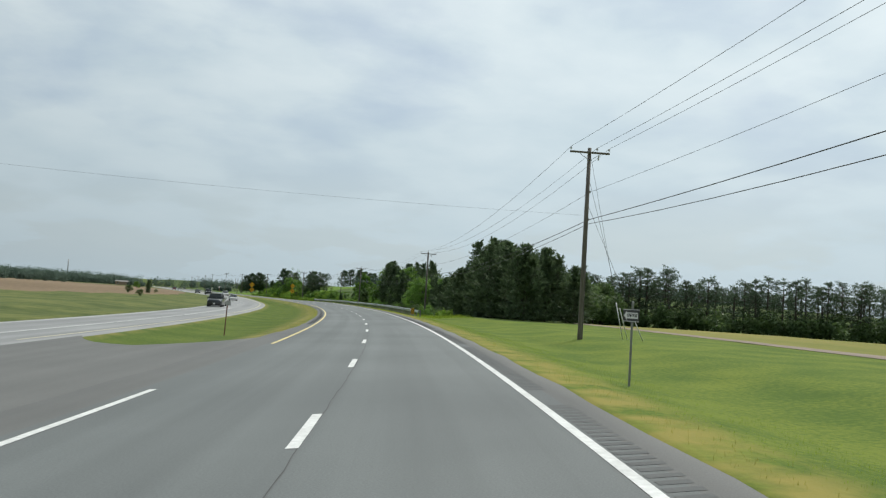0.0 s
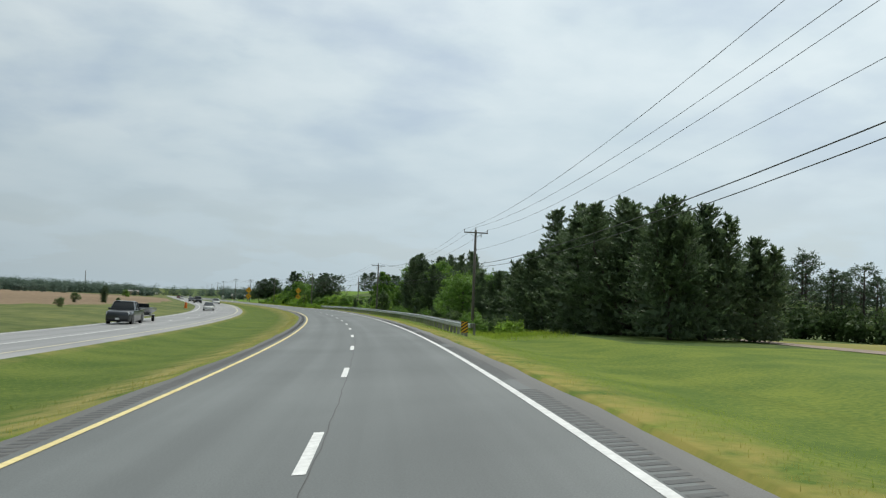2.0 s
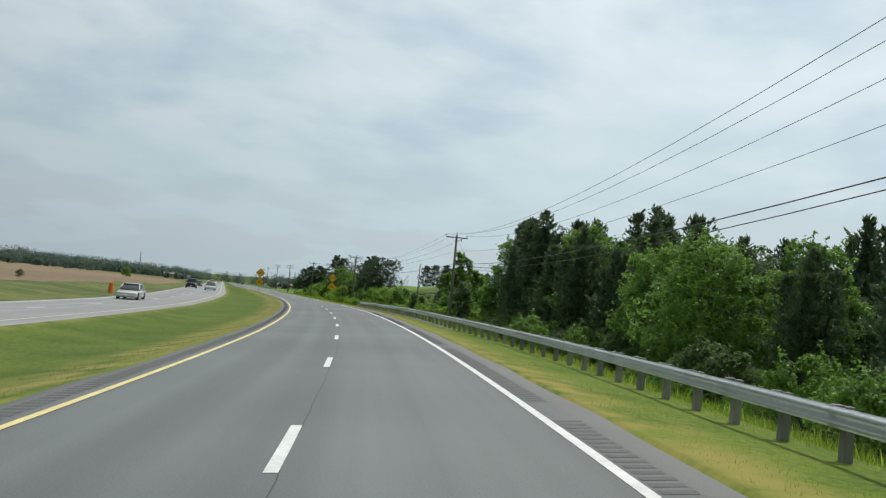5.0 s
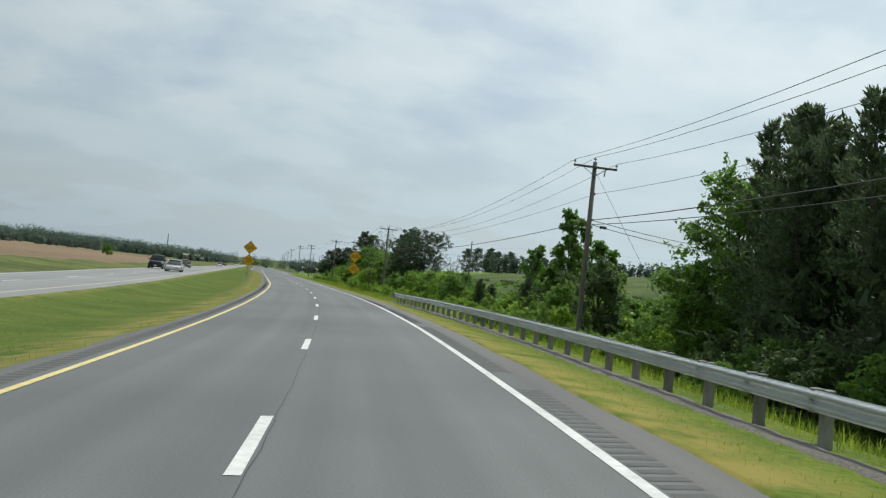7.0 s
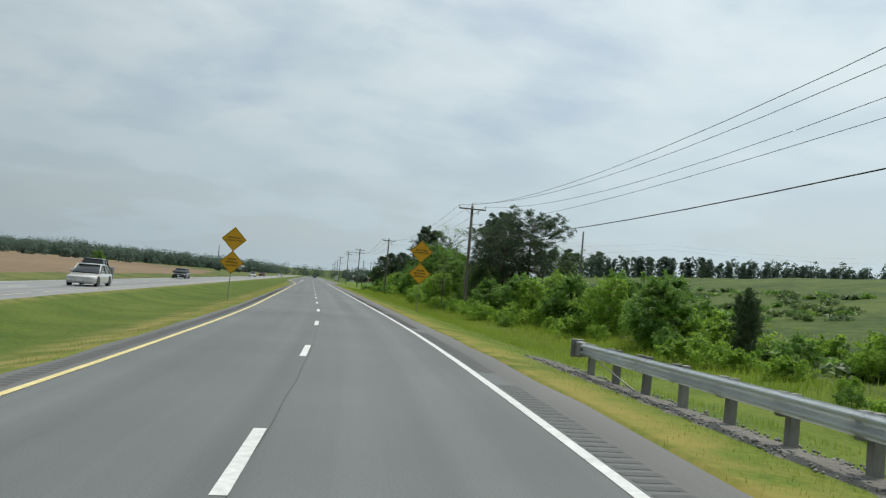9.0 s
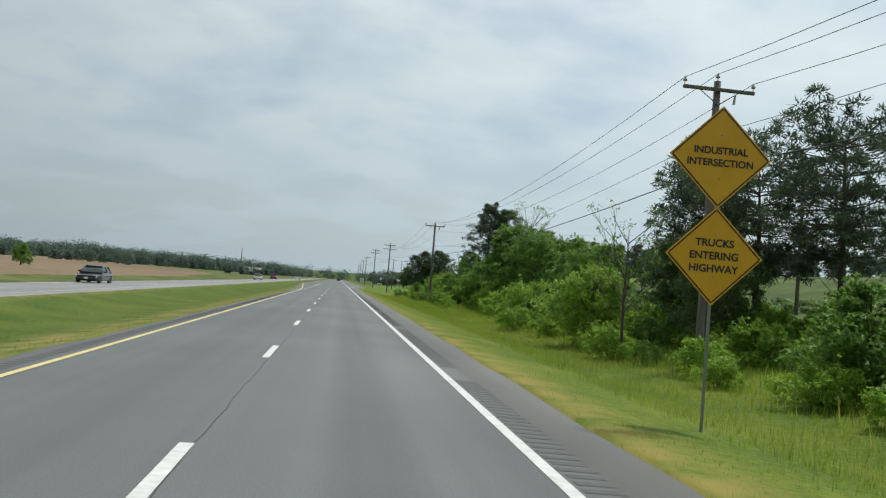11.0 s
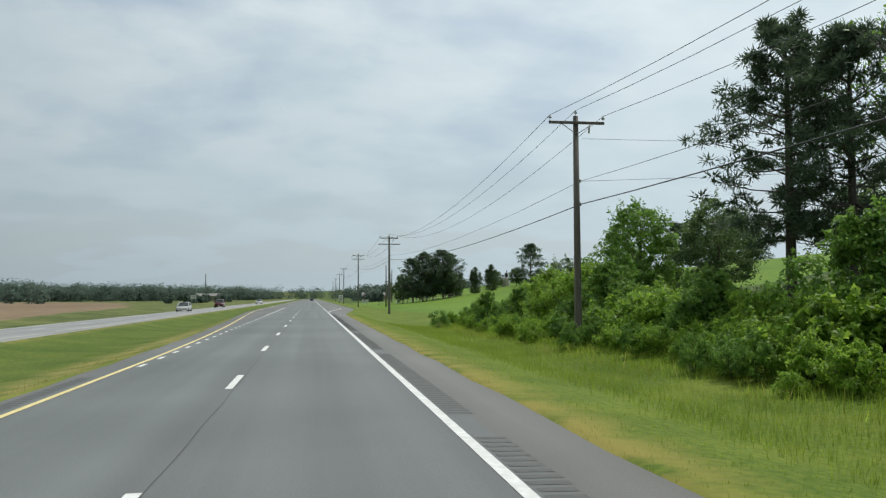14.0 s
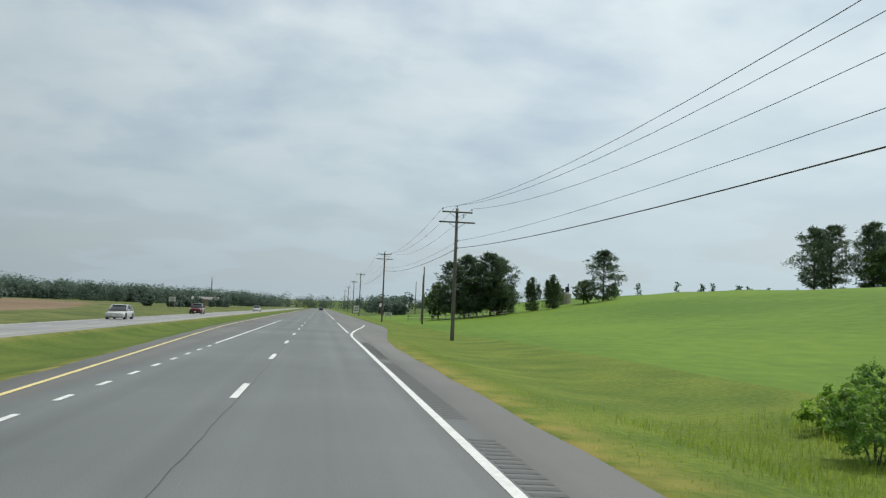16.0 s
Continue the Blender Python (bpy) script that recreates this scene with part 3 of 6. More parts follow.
def arc_table():
    yy = np.arange(-420, 1500, 1.0)
    s = np.concatenate([[0], np.cumsum((sec(yy[1:]) + sec(yy[:-1])) / 2)])
    return yy, s - np.interp(0, yy, s)


ARC_Y, ARC_S = arc_table()
lane_line = tagged(stripe("joint_crack", 0.09, 0.014, -420, 330, JOINT, "", lift=0.004, step=0.8, shift=lambda y: 0.02 * np.sin(y * 0.21) + 0.012 * np.sin(y * 1.37) + 0.010 * np.sin(y * 3.9)),
                   "dark open joint between the lanes", "joint", kind="structure")
for k in range(-34, 62):
    s1 = DASH_FIRST + DASH_STEP * k
    y1, y0 = float(np.interp(s1, ARC_S, ARC_Y)), float(np.interp(s1 - 3.05, ARC_S, ARC_Y))
    if y0 > -415 and not 176 < y1 < 200:
        stripe("lane_dash", 0.0, 0.15, y0, y1, WHITE, "white lane dash", step=1.0)
for k in range(22):
    y0 = 47 + k * 2.95
    stripe("short_dash", -3.0, 0.13, y0, y0 + 1.05, WHITE, "short white dash of the turning lane")
for k in range(-30, 70):
    y0 = k * 12.19 - 4
    if y0 > -205:
        stripe("lane_dash", -16.3, 0.14, y0, y0 + 3.05, WHITE, "faint white lane dash on the far carriageway", zf=far_z, step=3)


def rumble(u0, y0, y1, width, gaps):
    """Milled grooves across the shoulder, in one sheet: flat quads whose darker colour is the recess shade."""
    ys = np.arange(y0, y1, 0.31)
    ys = ys[(np.sin(ys * 0.031) > -2) if not gaps else (np.mod(ys, 17.0) > 2.2)]
    n = len(ys)
    w = width * (0.92 + 0.16 * np.random.rand(n))
    quad = []
    for a, b in ((-.5, 0), (.5, 0), (.5, 1), (-.5, 1)):
        y = ys + b * 0.17
        u = (u0(y) if callable(u0) else u0) + a * w
        quad.append(np.stack([mid(y) + u * sec(y), y, road_z(u, y) + 0.004], 1))
    v = np.stack(quad, 1).reshape(-1, 3)
    ob = raw("rumble_strip", v, np.arange(4 * n).reshape(-1, 4), GROOVE_SHADE)
    return tagged(ob, "milled rumble grooves in the asphalt shoulder, flat, with recess shade as colour", "rumble strip", kind="stuff")


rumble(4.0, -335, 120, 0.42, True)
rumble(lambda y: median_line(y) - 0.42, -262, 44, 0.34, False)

# ---------------------------------------------------------------- plants
rng = np.random.default_rng(7)


def leaves(centres, size, up=0.3, long=1.6, droop=0.0, outward=None):
    """Small pointed leaves at the centres. Returns vertices and faces."""
    n = len(centres)
    nor = rng.normal(size=(n, 3)); nor[:, 2] += up * 2
    if outward is not None:
        nor += outward * 1.2
    nor /= np.linalg.norm(nor, axis=1)[:, None]
    a = np.cross(nor, rng.normal(size=(n, 3))); a /= np.linalg.norm(a, axis=1)[:, None] + 1e-9
    a[:, 2] -= droop; a /= np.linalg.norm(a, axis=1)[:, None]
    b = np.cross(nor, a)
    s = size * (0.6 + 0.8 * rng.random(n))[:, None]
    l, w = s * long * 0.5, s * 0.5
    v = np.stack([centres - a * l + b * w, centres + a * l * 1.2, centres - a * l * 0.8 - b * w], 1).reshape(-1, 3)
    return v, np.arange(3 * n).reshape(-1, 3)


def clump(c, r, n, flat=0.75, core=0.45):
    d = rng.normal(size=(n, 3)); d /= np.linalg.norm(d, axis=1)[:, None]
    k = r * rng.random(n) ** core
    return c + d * k[:, None] * np.array([1, 1, flat]), d


def plant(kind, name, label, category, trunk, verts, faces, material, group):
    ob = thing(name, label, category, group=group)
    if trunk is not None:
        part("trunk", trunk, BARK, ob)
    raw("crown", verts, faces, material, ob)
    return ob


def spokes(n, z0, z1, rise0, rise1):
    """Limb starts and directions round a stem, rising more steeply towards the top."""
    k = (np.arange(n) + rng.random(n) * 0.8) / n
    a = np.arange(n) * 2.4 + rng.normal(size=n) * 0.45
    e = rise0 + (rise1 - rise0) * k + rng.normal(size=n) * 0.12
    d = np.stack([np.cos(a) * np.cos(e), np.sin(a) * np.cos(e), np.sin(e)], 1)
    return k, np.stack([0 * k, 0 * k, z0 + (z1 - z0) * k], 1), d


def fork(starts, dirs, lengths, each, near, share, spread, lift=0.15):
    """Side shoots along limbs: their starts, directions and lengths."""
    n = len(starts)
    t = near + (1 - near) * (np.arange(each)[None] + 0.3 + 0.7 * rng.random((n, each))) / each
    p = starts[:, None] + dirs[:, None] * (lengths[:, None] * t)[..., None]
    d = dirs[:, None] + rng.normal(size=(n, each, 3)) * spread
    d[..., 2] += lift
    d /= np.linalg.norm(d, axis=2)[..., None]
    l = lengths[:, None] * share * (0.55 + 0.9 * rng.random((n, each))) * (1.15 - 0.45 * t)
    return p.reshape(-1, 3), d.reshape(-1, 3), l.ravel()


def spray(starts, dirs, lengths, each, thick, near=0.15):
    """Leaf places scattered along shoots, with the direction away from each shoot."""
    n = len(starts)
    t = near + (1.05 - near) * rng.random((n, each)) ** 0.8
    off = rng.normal(size=(n, each, 3)) * (thick * (0.6 + 0.8 * rng.random((n, 1, 1))))
    p = starts[:, None] + dirs[:, None] * (lengths[:, None] * t)[..., None] + off
    o = off / (np.linalg.norm(off, axis=2)[..., None] + 1e-6) + dirs[:, None] * 0.5
    return p.reshape(-1, 3), o.reshape(-1, 3)


def sticks(bm, starts, dirs, lengths, r, sides=4, sag=0.0):
    for p, d, l in zip(starts, dirs, lengths):
        p, d = Vector(p), Vector(d)
        tube(bm, (p, p + d * l * 0.5 - Vector((0, 0, sag * l)), p + d * l), (r, r * 0.6, r * 0.2), sides, False)


def heads(centres, radii, each, share, up=0.35, flat=0.8):
    """Leafy heads on the outer side of boughs: their centres, radii and the way that they face."""
    n = len(centres)
    d = rng.normal(size=(n, each, 3)); d[..., 2] += up
    out = centres.copy(); out[:, 2] = 0
    d += 0.7 * (out / (np.linalg.norm(out, axis=1)[:, None] + 0.5))[:, None]
    d /= np.linalg.norm(d, axis=2)[..., None]
    c = centres[:, None] + d * (radii[:, None] * (0.62 + 0.5 * rng.random((n, each))))[..., None] * np.array([1, 1, flat])
    r = np.repeat(radii[:, None], each, 1) * share * (0.6 + 0.8 * rng.random((n, each)))
    return c.reshape(-1, 3), r.ravel(), d.reshape(-1, 3)


def foliage(c, r, d, per):
    """Leaf places over the upper and outer side of each head."""
    n = len(c)
    o = rng.normal(size=(n, per, 3)); o[..., 2] += 0.55
    o += 0.5 * d[:, None]
    o /= np.linalg.norm(o, axis=2)[..., None]
    k = r[:, None] * (0.35 + 0.75 * rng.random((n, per)) ** 0.6)
    p = c[:, None] + o * k[..., None] * np.array([1.15, 1.15, 0.72])
    return p.reshape(-1, 3), o.reshape(-1, 3)


def leafy(h, w, boughs, each, per, leaf, base, top, shoots):
    """Crown of boughs, heads, leaves and loose shoots: leaf mesh, bough centres and head centres."""
    k = (np.arange(boughs) + 0.5 + 0.5 * rng.random(boughs)) / (boughs + 0.5)
    a = np.arange(boughs) * 2.4 + rng.normal(size=boughs) * 0.4
    z = h * (base + (top - base) * k)
    girth = np.clip(np.sin(np.pi * np.clip(0.16 + 0.80 * k, 0, 1)), 0, 1) ** 0.65
    reach = w * 0.5 * girth * (0.42 + 0.36 * rng.random(boughs)) * (1 - 0.6 * k ** 3)
    radii = w * (0.14 + 0.13 * rng.random(boughs)) * (0.75 + 0.35 * girth)
    bc = np.stack([np.cos(a) * reach, np.sin(a) * reach, z], 1)
    hc, hr, hd = heads(bc, radii, each, 0.42)
    c, o = foliage(hc, hr, hd, per)
    # young shoots stand out of the heads
    pick = rng.integers(0, len(hc), shoots)
    sd = hd[pick] + rng.normal(size=(shoots, 3)) * 0.35 + np.array((0, 0, 0.55))
    sc, so = spray(hc[pick], sd / np.linalg.norm(sd, axis=1)[:, None], (0.4 + 0.8 * rng.random(shoots)) * 0.085 * w + hr[pick], 14, 0.03 + 0.008 * w, 0.3)
    c, o = np.concatenate([c, sc]), np.concatenate([o, so])
    c[:, 2] *= h / np.quantile(c[:, 2], 0.998)
    c[:, 2] = np.abs(c[:, 2] - 0.05) + 0.05
    v, f = leaves(c, leaf, up=0.35, outward=o)
    return v, f, bc, hc


def broadleaf(h, w, material, label, leaf=0.12, boughs=15, each=13, per=86, base=0.14, top=0.88, name="broadleaf_tree", group="roadside trees", shoots=120):
    """Trunk, limbs that carry boughs, and leafy heads with dark gaps between."""
    v, f, bc, hc = leafy(h, w, boughs, each, per, leaf, base, top, shoots)
    bm = bmesh.new()
    r = 0.014 * h + 0.03
    tube(bm, ((0, 0, -0.4), (0.05, 0, h * 0.2), (-0.06, 0.05, h * 0.5), (0.03, 0, h * 0.85)), (r * 1.3, r, r * 0.7, r * 0.2), 7, False)
    for p in bc:
        q = Vector((0, 0, max(0.1, p[2] * 0.62)))
        e = Vector(p)
        tube(bm, (q, q.lerp(e, 0.55) + Vector((0, 0, -0.04 * h * 0.5)), e), (r * 0.45, r * 0.3, r * 0.14), 4, False)
    for i in range(0, len(hc), 2):
        tube(bm, (Vector(bc[i // each]), Vector(hc[i])), (r * 0.12, 0.008), 3, False)
    return plant("b", name, label, category="tree", trunk=bm, verts=v, faces=f, material=material, group=group)


def shrub(h, w, material, label, boughs=8, each=9, per=48, leaf=0.085, name="shrub", group="roadside shrubs"):
    """Stems that fan out from the ground under a mound of leafy heads."""
    v, f, bc, hc = leafy(h, w, boughs, each, per, leaf, 0.16, 0.80, 60)
    bm = bmesh.new()
    for p in bc:
        e = Vector(p)
        tube(bm, (Vector((p[0] * 0.15, p[1] * 0.15, -0.1)), e * 0.5 + Vector((0, 0, 0.1)), e), (0.03, 0.02, 0.008), 4, False)
    for i in range(0, len(hc), 3):
        tube(bm, (Vector(bc[i // each]), Vector(hc[i])), (0.008, 0.004), 3, False)
    ob = thing(name, label, "shrub", group=group)
    part("stem", bm, BARK, ob)
    raw("crown", v, f, material, ob)
    return ob


def needles(c, axis, length, width):
    """Slim pointed sprays lying along an axis."""
    n = len(c)
    a = axis / (np.linalg.norm(axis, axis=1)[:, None] + 1e-9)
    b = np.cross(a, rng.normal(size=(n, 3))); b /= np.linalg.norm(b, axis=1)[:, None] + 1e-9
    s = (0.6 + 0.8 * rng.random(n))[:, None]
    v = np.stack([c - a * length * s * 0.4 + b * width * s * 0.5, c + a * length * s * 0.6, c - a * length * s * 0.4 - b * width * s * 0.5], 1).reshape(-1, 3)
    return v, np.arange(3 * n).reshape(-1, 3)


def cedar(h, w, label, limbs=150, leaf=0.17, per=17, sides=5, spires=3):
    """A dense conifer: rising feathery limbs round a pointed leader, with lesser spires beside it."""
    cs, ax = [], []
    bm = bmesh.new()
    stems = [(0.0, 0.0, 0.0, 1.0, 1.0)]
    for i in range(spires):
        a = i * 2.1 + random.uniform(0, 1.2)
        q = w * random.uniform(0.12, 0.24)
        stems.append((math.cos(a) * q, math.sin(a) * q, random.uniform(0.25, 0.4), random.uniform(0.78, 0.97), 0.40))
    for sx, sy, z0, z1, share in stems:
        n = int(limbs * (share ** 0.8))
        k = ((np.arange(n) + rng.random(n)) / n) ** 1.08
        a = np.arange(n) * 2.4 + rng.normal(size=n) * 0.4
        rise = 0.08 + 0.72 * k + rng.normal(size=n) * 0.16
        d = np.stack([np.cos(a) * np.cos(rise), np.sin(a) * np.cos(rise), np.sin(rise)], 1)
        z = h * (z0 + (z1 - z0) * (0.02 + 0.97 * k))
        p = np.stack([sx * np.minimum(1, z / (0.4 * h)), sy * np.minimum(1, z / (0.4 * h)), z], 1)
        girth = np.minimum(1, 0.74 + k * 1.4) * (1 - k) ** 0.72
        length = w / 2 * share * girth * (0.56 + 0.75 * rng.random(n) ** 2.2) * (1 + 0.16 * np.sin(3 * a + h)) + 0.12 + 0.30 * rng.random(n) ** 2
        # side sprays along each limb, longest near its middle
        t = 0.18 + 0.82 * (np.arange(sides)[None] + rng.random((n, sides))) / sides
        sp = p[:, None] + d[:, None] * (length[:, None] * t)[..., None]
        sd = d[:, None] + rng.normal(size=(n, sides, 3)) * 0.55
        sd[..., 2] += 0.35
        sd /= np.linalg.norm(sd, axis=2)[..., None]
        sl = (length[:, None] * 0.42 * (1.15 - 0.75 * t) + 0.13) * (0.7 + 0.6 * rng.random((n, sides)))
        sp, sd, sl = sp.reshape(-1, 3), sd.reshape(-1, 3), sl.ravel()
        for start, way, size, m, thick in ((p, d, length, per, 0.10), (sp, sd, sl, per - 5, 0.065)):
            q = 0.2 + 0.85 * rng.random((len(start), m))
            off = rng.normal(size=(len(start), m, 3)) * thick * (1.25 - q)[..., None]
            c = start[:, None] + way[:, None] * (size[:, None] * q)[..., None] + off
            cs.append(c.reshape(-1, 3)); ax.append((way[:, None] + off * 5 + rng.normal(size=off.shape) * 0.3 + np.array((0, 0, 0.25))).reshape(-1, 3))
        tube(bm, ((sx * 0.2, sy * 0.2, -0.4 if share == 1 else h * z0 * 0.6), (sx, sy, h * (z0 + z1) * 0.5), (sx, sy, h * z1 * 0.99)), (0.016 * h * share, 0.010 * h * share, 0.01), 6, False)
        sticks(bm, p[::4], d[::4], length[::4] * 0.9, 0.022, 3)
    # old inner foliage close to the stem
    m = 900
    k = rng.random(m) ** 1.2
    a, q = rng.random(m) * 6.283, rng.random(m) ** 0.5
    r = w / 2 * 0.62 * np.minimum(1, 0.72 + k * 1.4) * (1 - k) ** 0.8 * q
    inner = np.stack([np.cos(a) * r, np.sin(a) * r, h * (0.03 + 0.86 * k)], 1)
    v1, f1 = needles(np.concatenate(cs), np.concatenate(ax), leaf, leaf * 0.40)
    v2, f2 = leaves(inner, 0.34, up=0.1, long=1.5)
    v = np.concatenate([v1, v2]); f = np.concatenate([f1, f2 + len(v1)])
    v[:, 2] = np.abs(v[:, 2] - 0.03) + 0.03
    return plant("c", "cedar_tree", label, "tree", bm, v, f, LEAF_CEDAR, "roadside trees")


def pine(h, w, label, bare=0.32, whorls=9, leaf=0.21, per=50, name="pine_tree", arms=6, group="pines", twigs=7, tuft=0.29, lean=0.0, flat=False):
    """A straight trunk with level limbs that carry round needle tufts."""
    bm = bmesh.new()
    r = 0.012 * h + 0.04
    tube(bm, ((0, 0, -0.4), (0.06 + lean * 0.1, 0.02, h * 0.35), (lean * 0.5 - 0.04, 0.05, h * 0.7), (lean, 0, h * 0.98)), (r * 1.2, r, r * 0.65, 0.02), 7, False)
    n = whorls * arms
    k, p, d = spokes(n, h * bare, h * 0.96, -0.05, 0.3 if flat else 0.75)
    # limbs stand in whorls with air between
    p[:, 2] = h * (bare + (0.96 - bare) * ((np.floor(k * whorls) + 0.5) / whorls + rng.normal(size=n) * 0.015))
    p[:, 0] += lean * (p[:, 2] / h) ** 1.5
    shape = np.clip(1.08 - (0.3 if flat else 1.0) * k ** 2.2, 0.1, 1) ** 0.8 * (0.62 + 0.38 * np.minimum(1, k * 3))
    length = (w / 2 * shape + 0.15) * (0.45 + 0.65 * rng.random(n))
    p2, d2, l2 = fork(p, d, length, twigs, 0.32, 0.34, 0.5, 0.30)
    ends = p2 + d2 * l2[:, None]
    o = rng.normal(size=(len(ends), per, 3)); o[..., 2] += 0.35
    o /= np.linalg.norm(o, axis=2)[..., None]
    rad = tuft * (0.7 + 0.7 * rng.random((len(ends), 1)))
    c = ends[:, None] + o * (rad * (0.35 + 0.75 * rng.random((len(ends), per))))[..., None] * np.array([1.25, 1.25, 0.8])
    v, f = needles(c.reshape(-1, 3), o.reshape(-1, 3), leaf, leaf * 0.28)
    sticks(bm, p, d, length, 0.045, 4, 0.04)
    sticks(bm, p2[::2], d2[::2], l2[::2], 0.015, 3)
    return plant("p", name, label, "tree", bm, v, f, LEAF_PINE, group)


def bare_tree(h, label):
    """A thin, half-leafless tree."""
    bm = bmesh.new()
    tube(bm, ((0, 0, -0.3), (0.1, 0, h * 0.4), (0, 0.1, h * 0.75)), (0.10, 0.07, 0.02), 6, False)
    ends = []
    for i in range(26):
        a, z = i * 2.4, h * (0.3 + 0.5 * i / 26)
        l = h * random.uniform(0.18, 0.34)
        tip = Vector((math.cos(a) * l * 0.8, math.sin(a) * l * 0.8, z + l * 0.8))
        tube(bm, ((0, 0, z), tip * 0.5 + Vector((0, 0, z * 0.5 - 0.05)), tip), (0.03, 0.018, 0.006), 4, False)
        for _ in range(3):
            e = tip + Vector((random.uniform(-.5, .5), random.uniform(-.5, .5), random.uniform(0, .7))) * h * 0.09
            tube(bm, (tip * 0.75 + Vector((0, 0, z * 0.25)), e), (0.011, 0.004), 3, False)
            ends.append(np.array(e))
    vs = [clump(e, 0.26, 7)[0] for e in ends]
    v, f = leaves(np.concatenate(vs), 0.075)
    return plant("x", "sparse_tree", label, "tree", bm, v, f, LEAF_BROAD, "roadside trees")


def put(ob, x, y, size=1.0, turn=None, z=None, wide=None):
    g = on_ground(x, y)[2] if z is None else z
    s = Matrix.Diagonal((wide or size, wide or size, size, 1))
    return Matrix.Translation((x, y, g - 0.05)) @ Matrix.Rotation(random.uniform(0, 6.28) if turn is None else turn, 4, "Z") @ s


class Kind:
    """Keeps one built plant and copies it."""

    every = []

    def __init__(self, ob):
        self.ob, self.used = ob, False
        Kind.every.append(self)

    def at(self, x, y, size=1.0, wide=None):
        m = put(self.ob, x, y, size, None, None, wide)
        if not self.used:
            self.used = True
            self.ob.matrix_basis = m
            return self.ob
        return copy_thing(self.ob, m @ Matrix.Diagonal([1 / k for k in self.ob.scale] + [1]))


# unit plants are built at their usual height and scaled a little
CEDARS = [(Kind(cedar(9.5, 6.4, "dark dense red cedar with a ragged pointed top")), 9.5), (Kind(cedar(8.5, 5.2, "dark narrow cedar beside the guardrail woods", limbs=130, spires=2)), 8.5)]
STAND = [(Kind(cedar(9.5, 7.0, "dark dense red cedar in a stand beside the lawn", limbs=150, per=13, leaf=0.215)), 9.5), (Kind(cedar(9.0, 7.6, "broad dark cedar with drooping skirts", limbs=150, per=13, leaf=0.215)), 9.0)]
BROADS = [(Kind(broadleaf(8.5, 6.5, LEAF_BROAD, "green broadleaf tree with a rounded leafy crown")), 8.5), (Kind(broadleaf(7.5, 5.2, LEAF_BROAD, "young green broadleaf tree in full leaf")), 7.5),
          (Kind(broadleaf(9.0, 6.6, LEAF_DARK, "dark green broadleaf tree in shade")), 9.0)]
FARBROADS = [(Kind(broadleaf(8.5, 6.6, LEAF_BROAD, "green broadleaf tree far from the road", leaf=0.26, per=24)), 8.5), (Kind(broadleaf(9.0, 7.0, LEAF_DARK, "dark green broadleaf tree far from the road", leaf=0.26, per=24)), 9.0)]
BRIGHTS = [(Kind(broadleaf(5.0, 4.2, LEAF_BRIGHT, "small bright green tree with loose branches", leaf=0.095, boughs=12, each=12, per=76, base=0.12)), 5.0),
           (Kind(broadleaf(4.2, 3.6, LEAF_BROAD, "small green tree at the edge of the verge", leaf=0.095, boughs=12, each=12, per=70, base=0.12)), 4.2)]
SLIMS = [(Kind(broadleaf(6.5, 2.6, LEAF_BROAD, "slender young tree with upright branches", leaf=0.12, boughs=14, each=9, per=52, base=0.16, top=0.93)), 6.5),
         (Kind(broadleaf(6.0, 2.9, LEAF_DARK, "slender dark green tree near the pole", leaf=0.11, boughs=14, each=9, per=52, base=0.12, top=0.92)), 6.0)]
PINES = [(Kind(pine(11.0, 6.2, "dark pine with clumped needles on level limbs", bare=0.26, whorls=11)), 11.0), (Kind(pine(9.5, 8.4, "spreading dark pine with open limbs and a flat leaning top", bare=0.40, whorls=8, arms=9, lean=0.9, flat=True)), 9.5),
         (Kind(pine(12.0, 6.4, "tall dark pine with a bare lower trunk", bare=0.30, whorls=11)), 12.0)]
HILLPINES = [(Kind(pine(9.5, 7.4, "dark full pine standing on the hill", bare=0.04, whorls=9, leaf=0.38, per=17, arms=8, tuft=0.44)), 9.5), (Kind(pine(10.0, 6.6, "dark pine with a ragged crown on the hill", bare=0.08, whorls=9, leaf=0.38, per=17, arms=7, tuft=0.44)), 10.0)]
FARPINES = [(Kind(pine(11, 5.4, "distant dark pine in a row beyond the field", bare=0.24, whorls=8, leaf=0.36, per=9, arms=6, twigs=4, tuft=0.36, group="pine row")), 11),
            (Kind(pine(10, 6.0, "distant spreading pine beyond the field", bare=0.34, whorls=7, leaf=0.36, per=9, arms=6, twigs=4, tuft=0.38, group="pine row")), 10),
            (Kind(pine(10.5, 4.0, "slim distant pine with a ragged crown", bare=0.30, whorls=8, leaf=0.36, per=9, arms=6, twigs=4, tuft=0.34, group="pine row")), 10.5)]
SHRUBS = [(Kind(shrub(2.2, 2.8, LEAF_BRIGHT, "bright green leafy shrub on the verge", per=30, leaf=0.12)), 2.2), (Kind(shrub(2.8, 3.2, LEAF_BROAD, "green bushy shrub behind the verge", per=30, leaf=0.12)), 2.8),
          (Kind(shrub(1.6, 2.4, LEAF_BRIGHT, "low yellow-green shrub in tall weeds", per=26, leaf=0.12)), 1.6), (Kind(shrub(3.2, 3.2, LEAF_DARK, "dark green thicket shrub", boughs=10, per=40, leaf=0.11)), 3.2)]
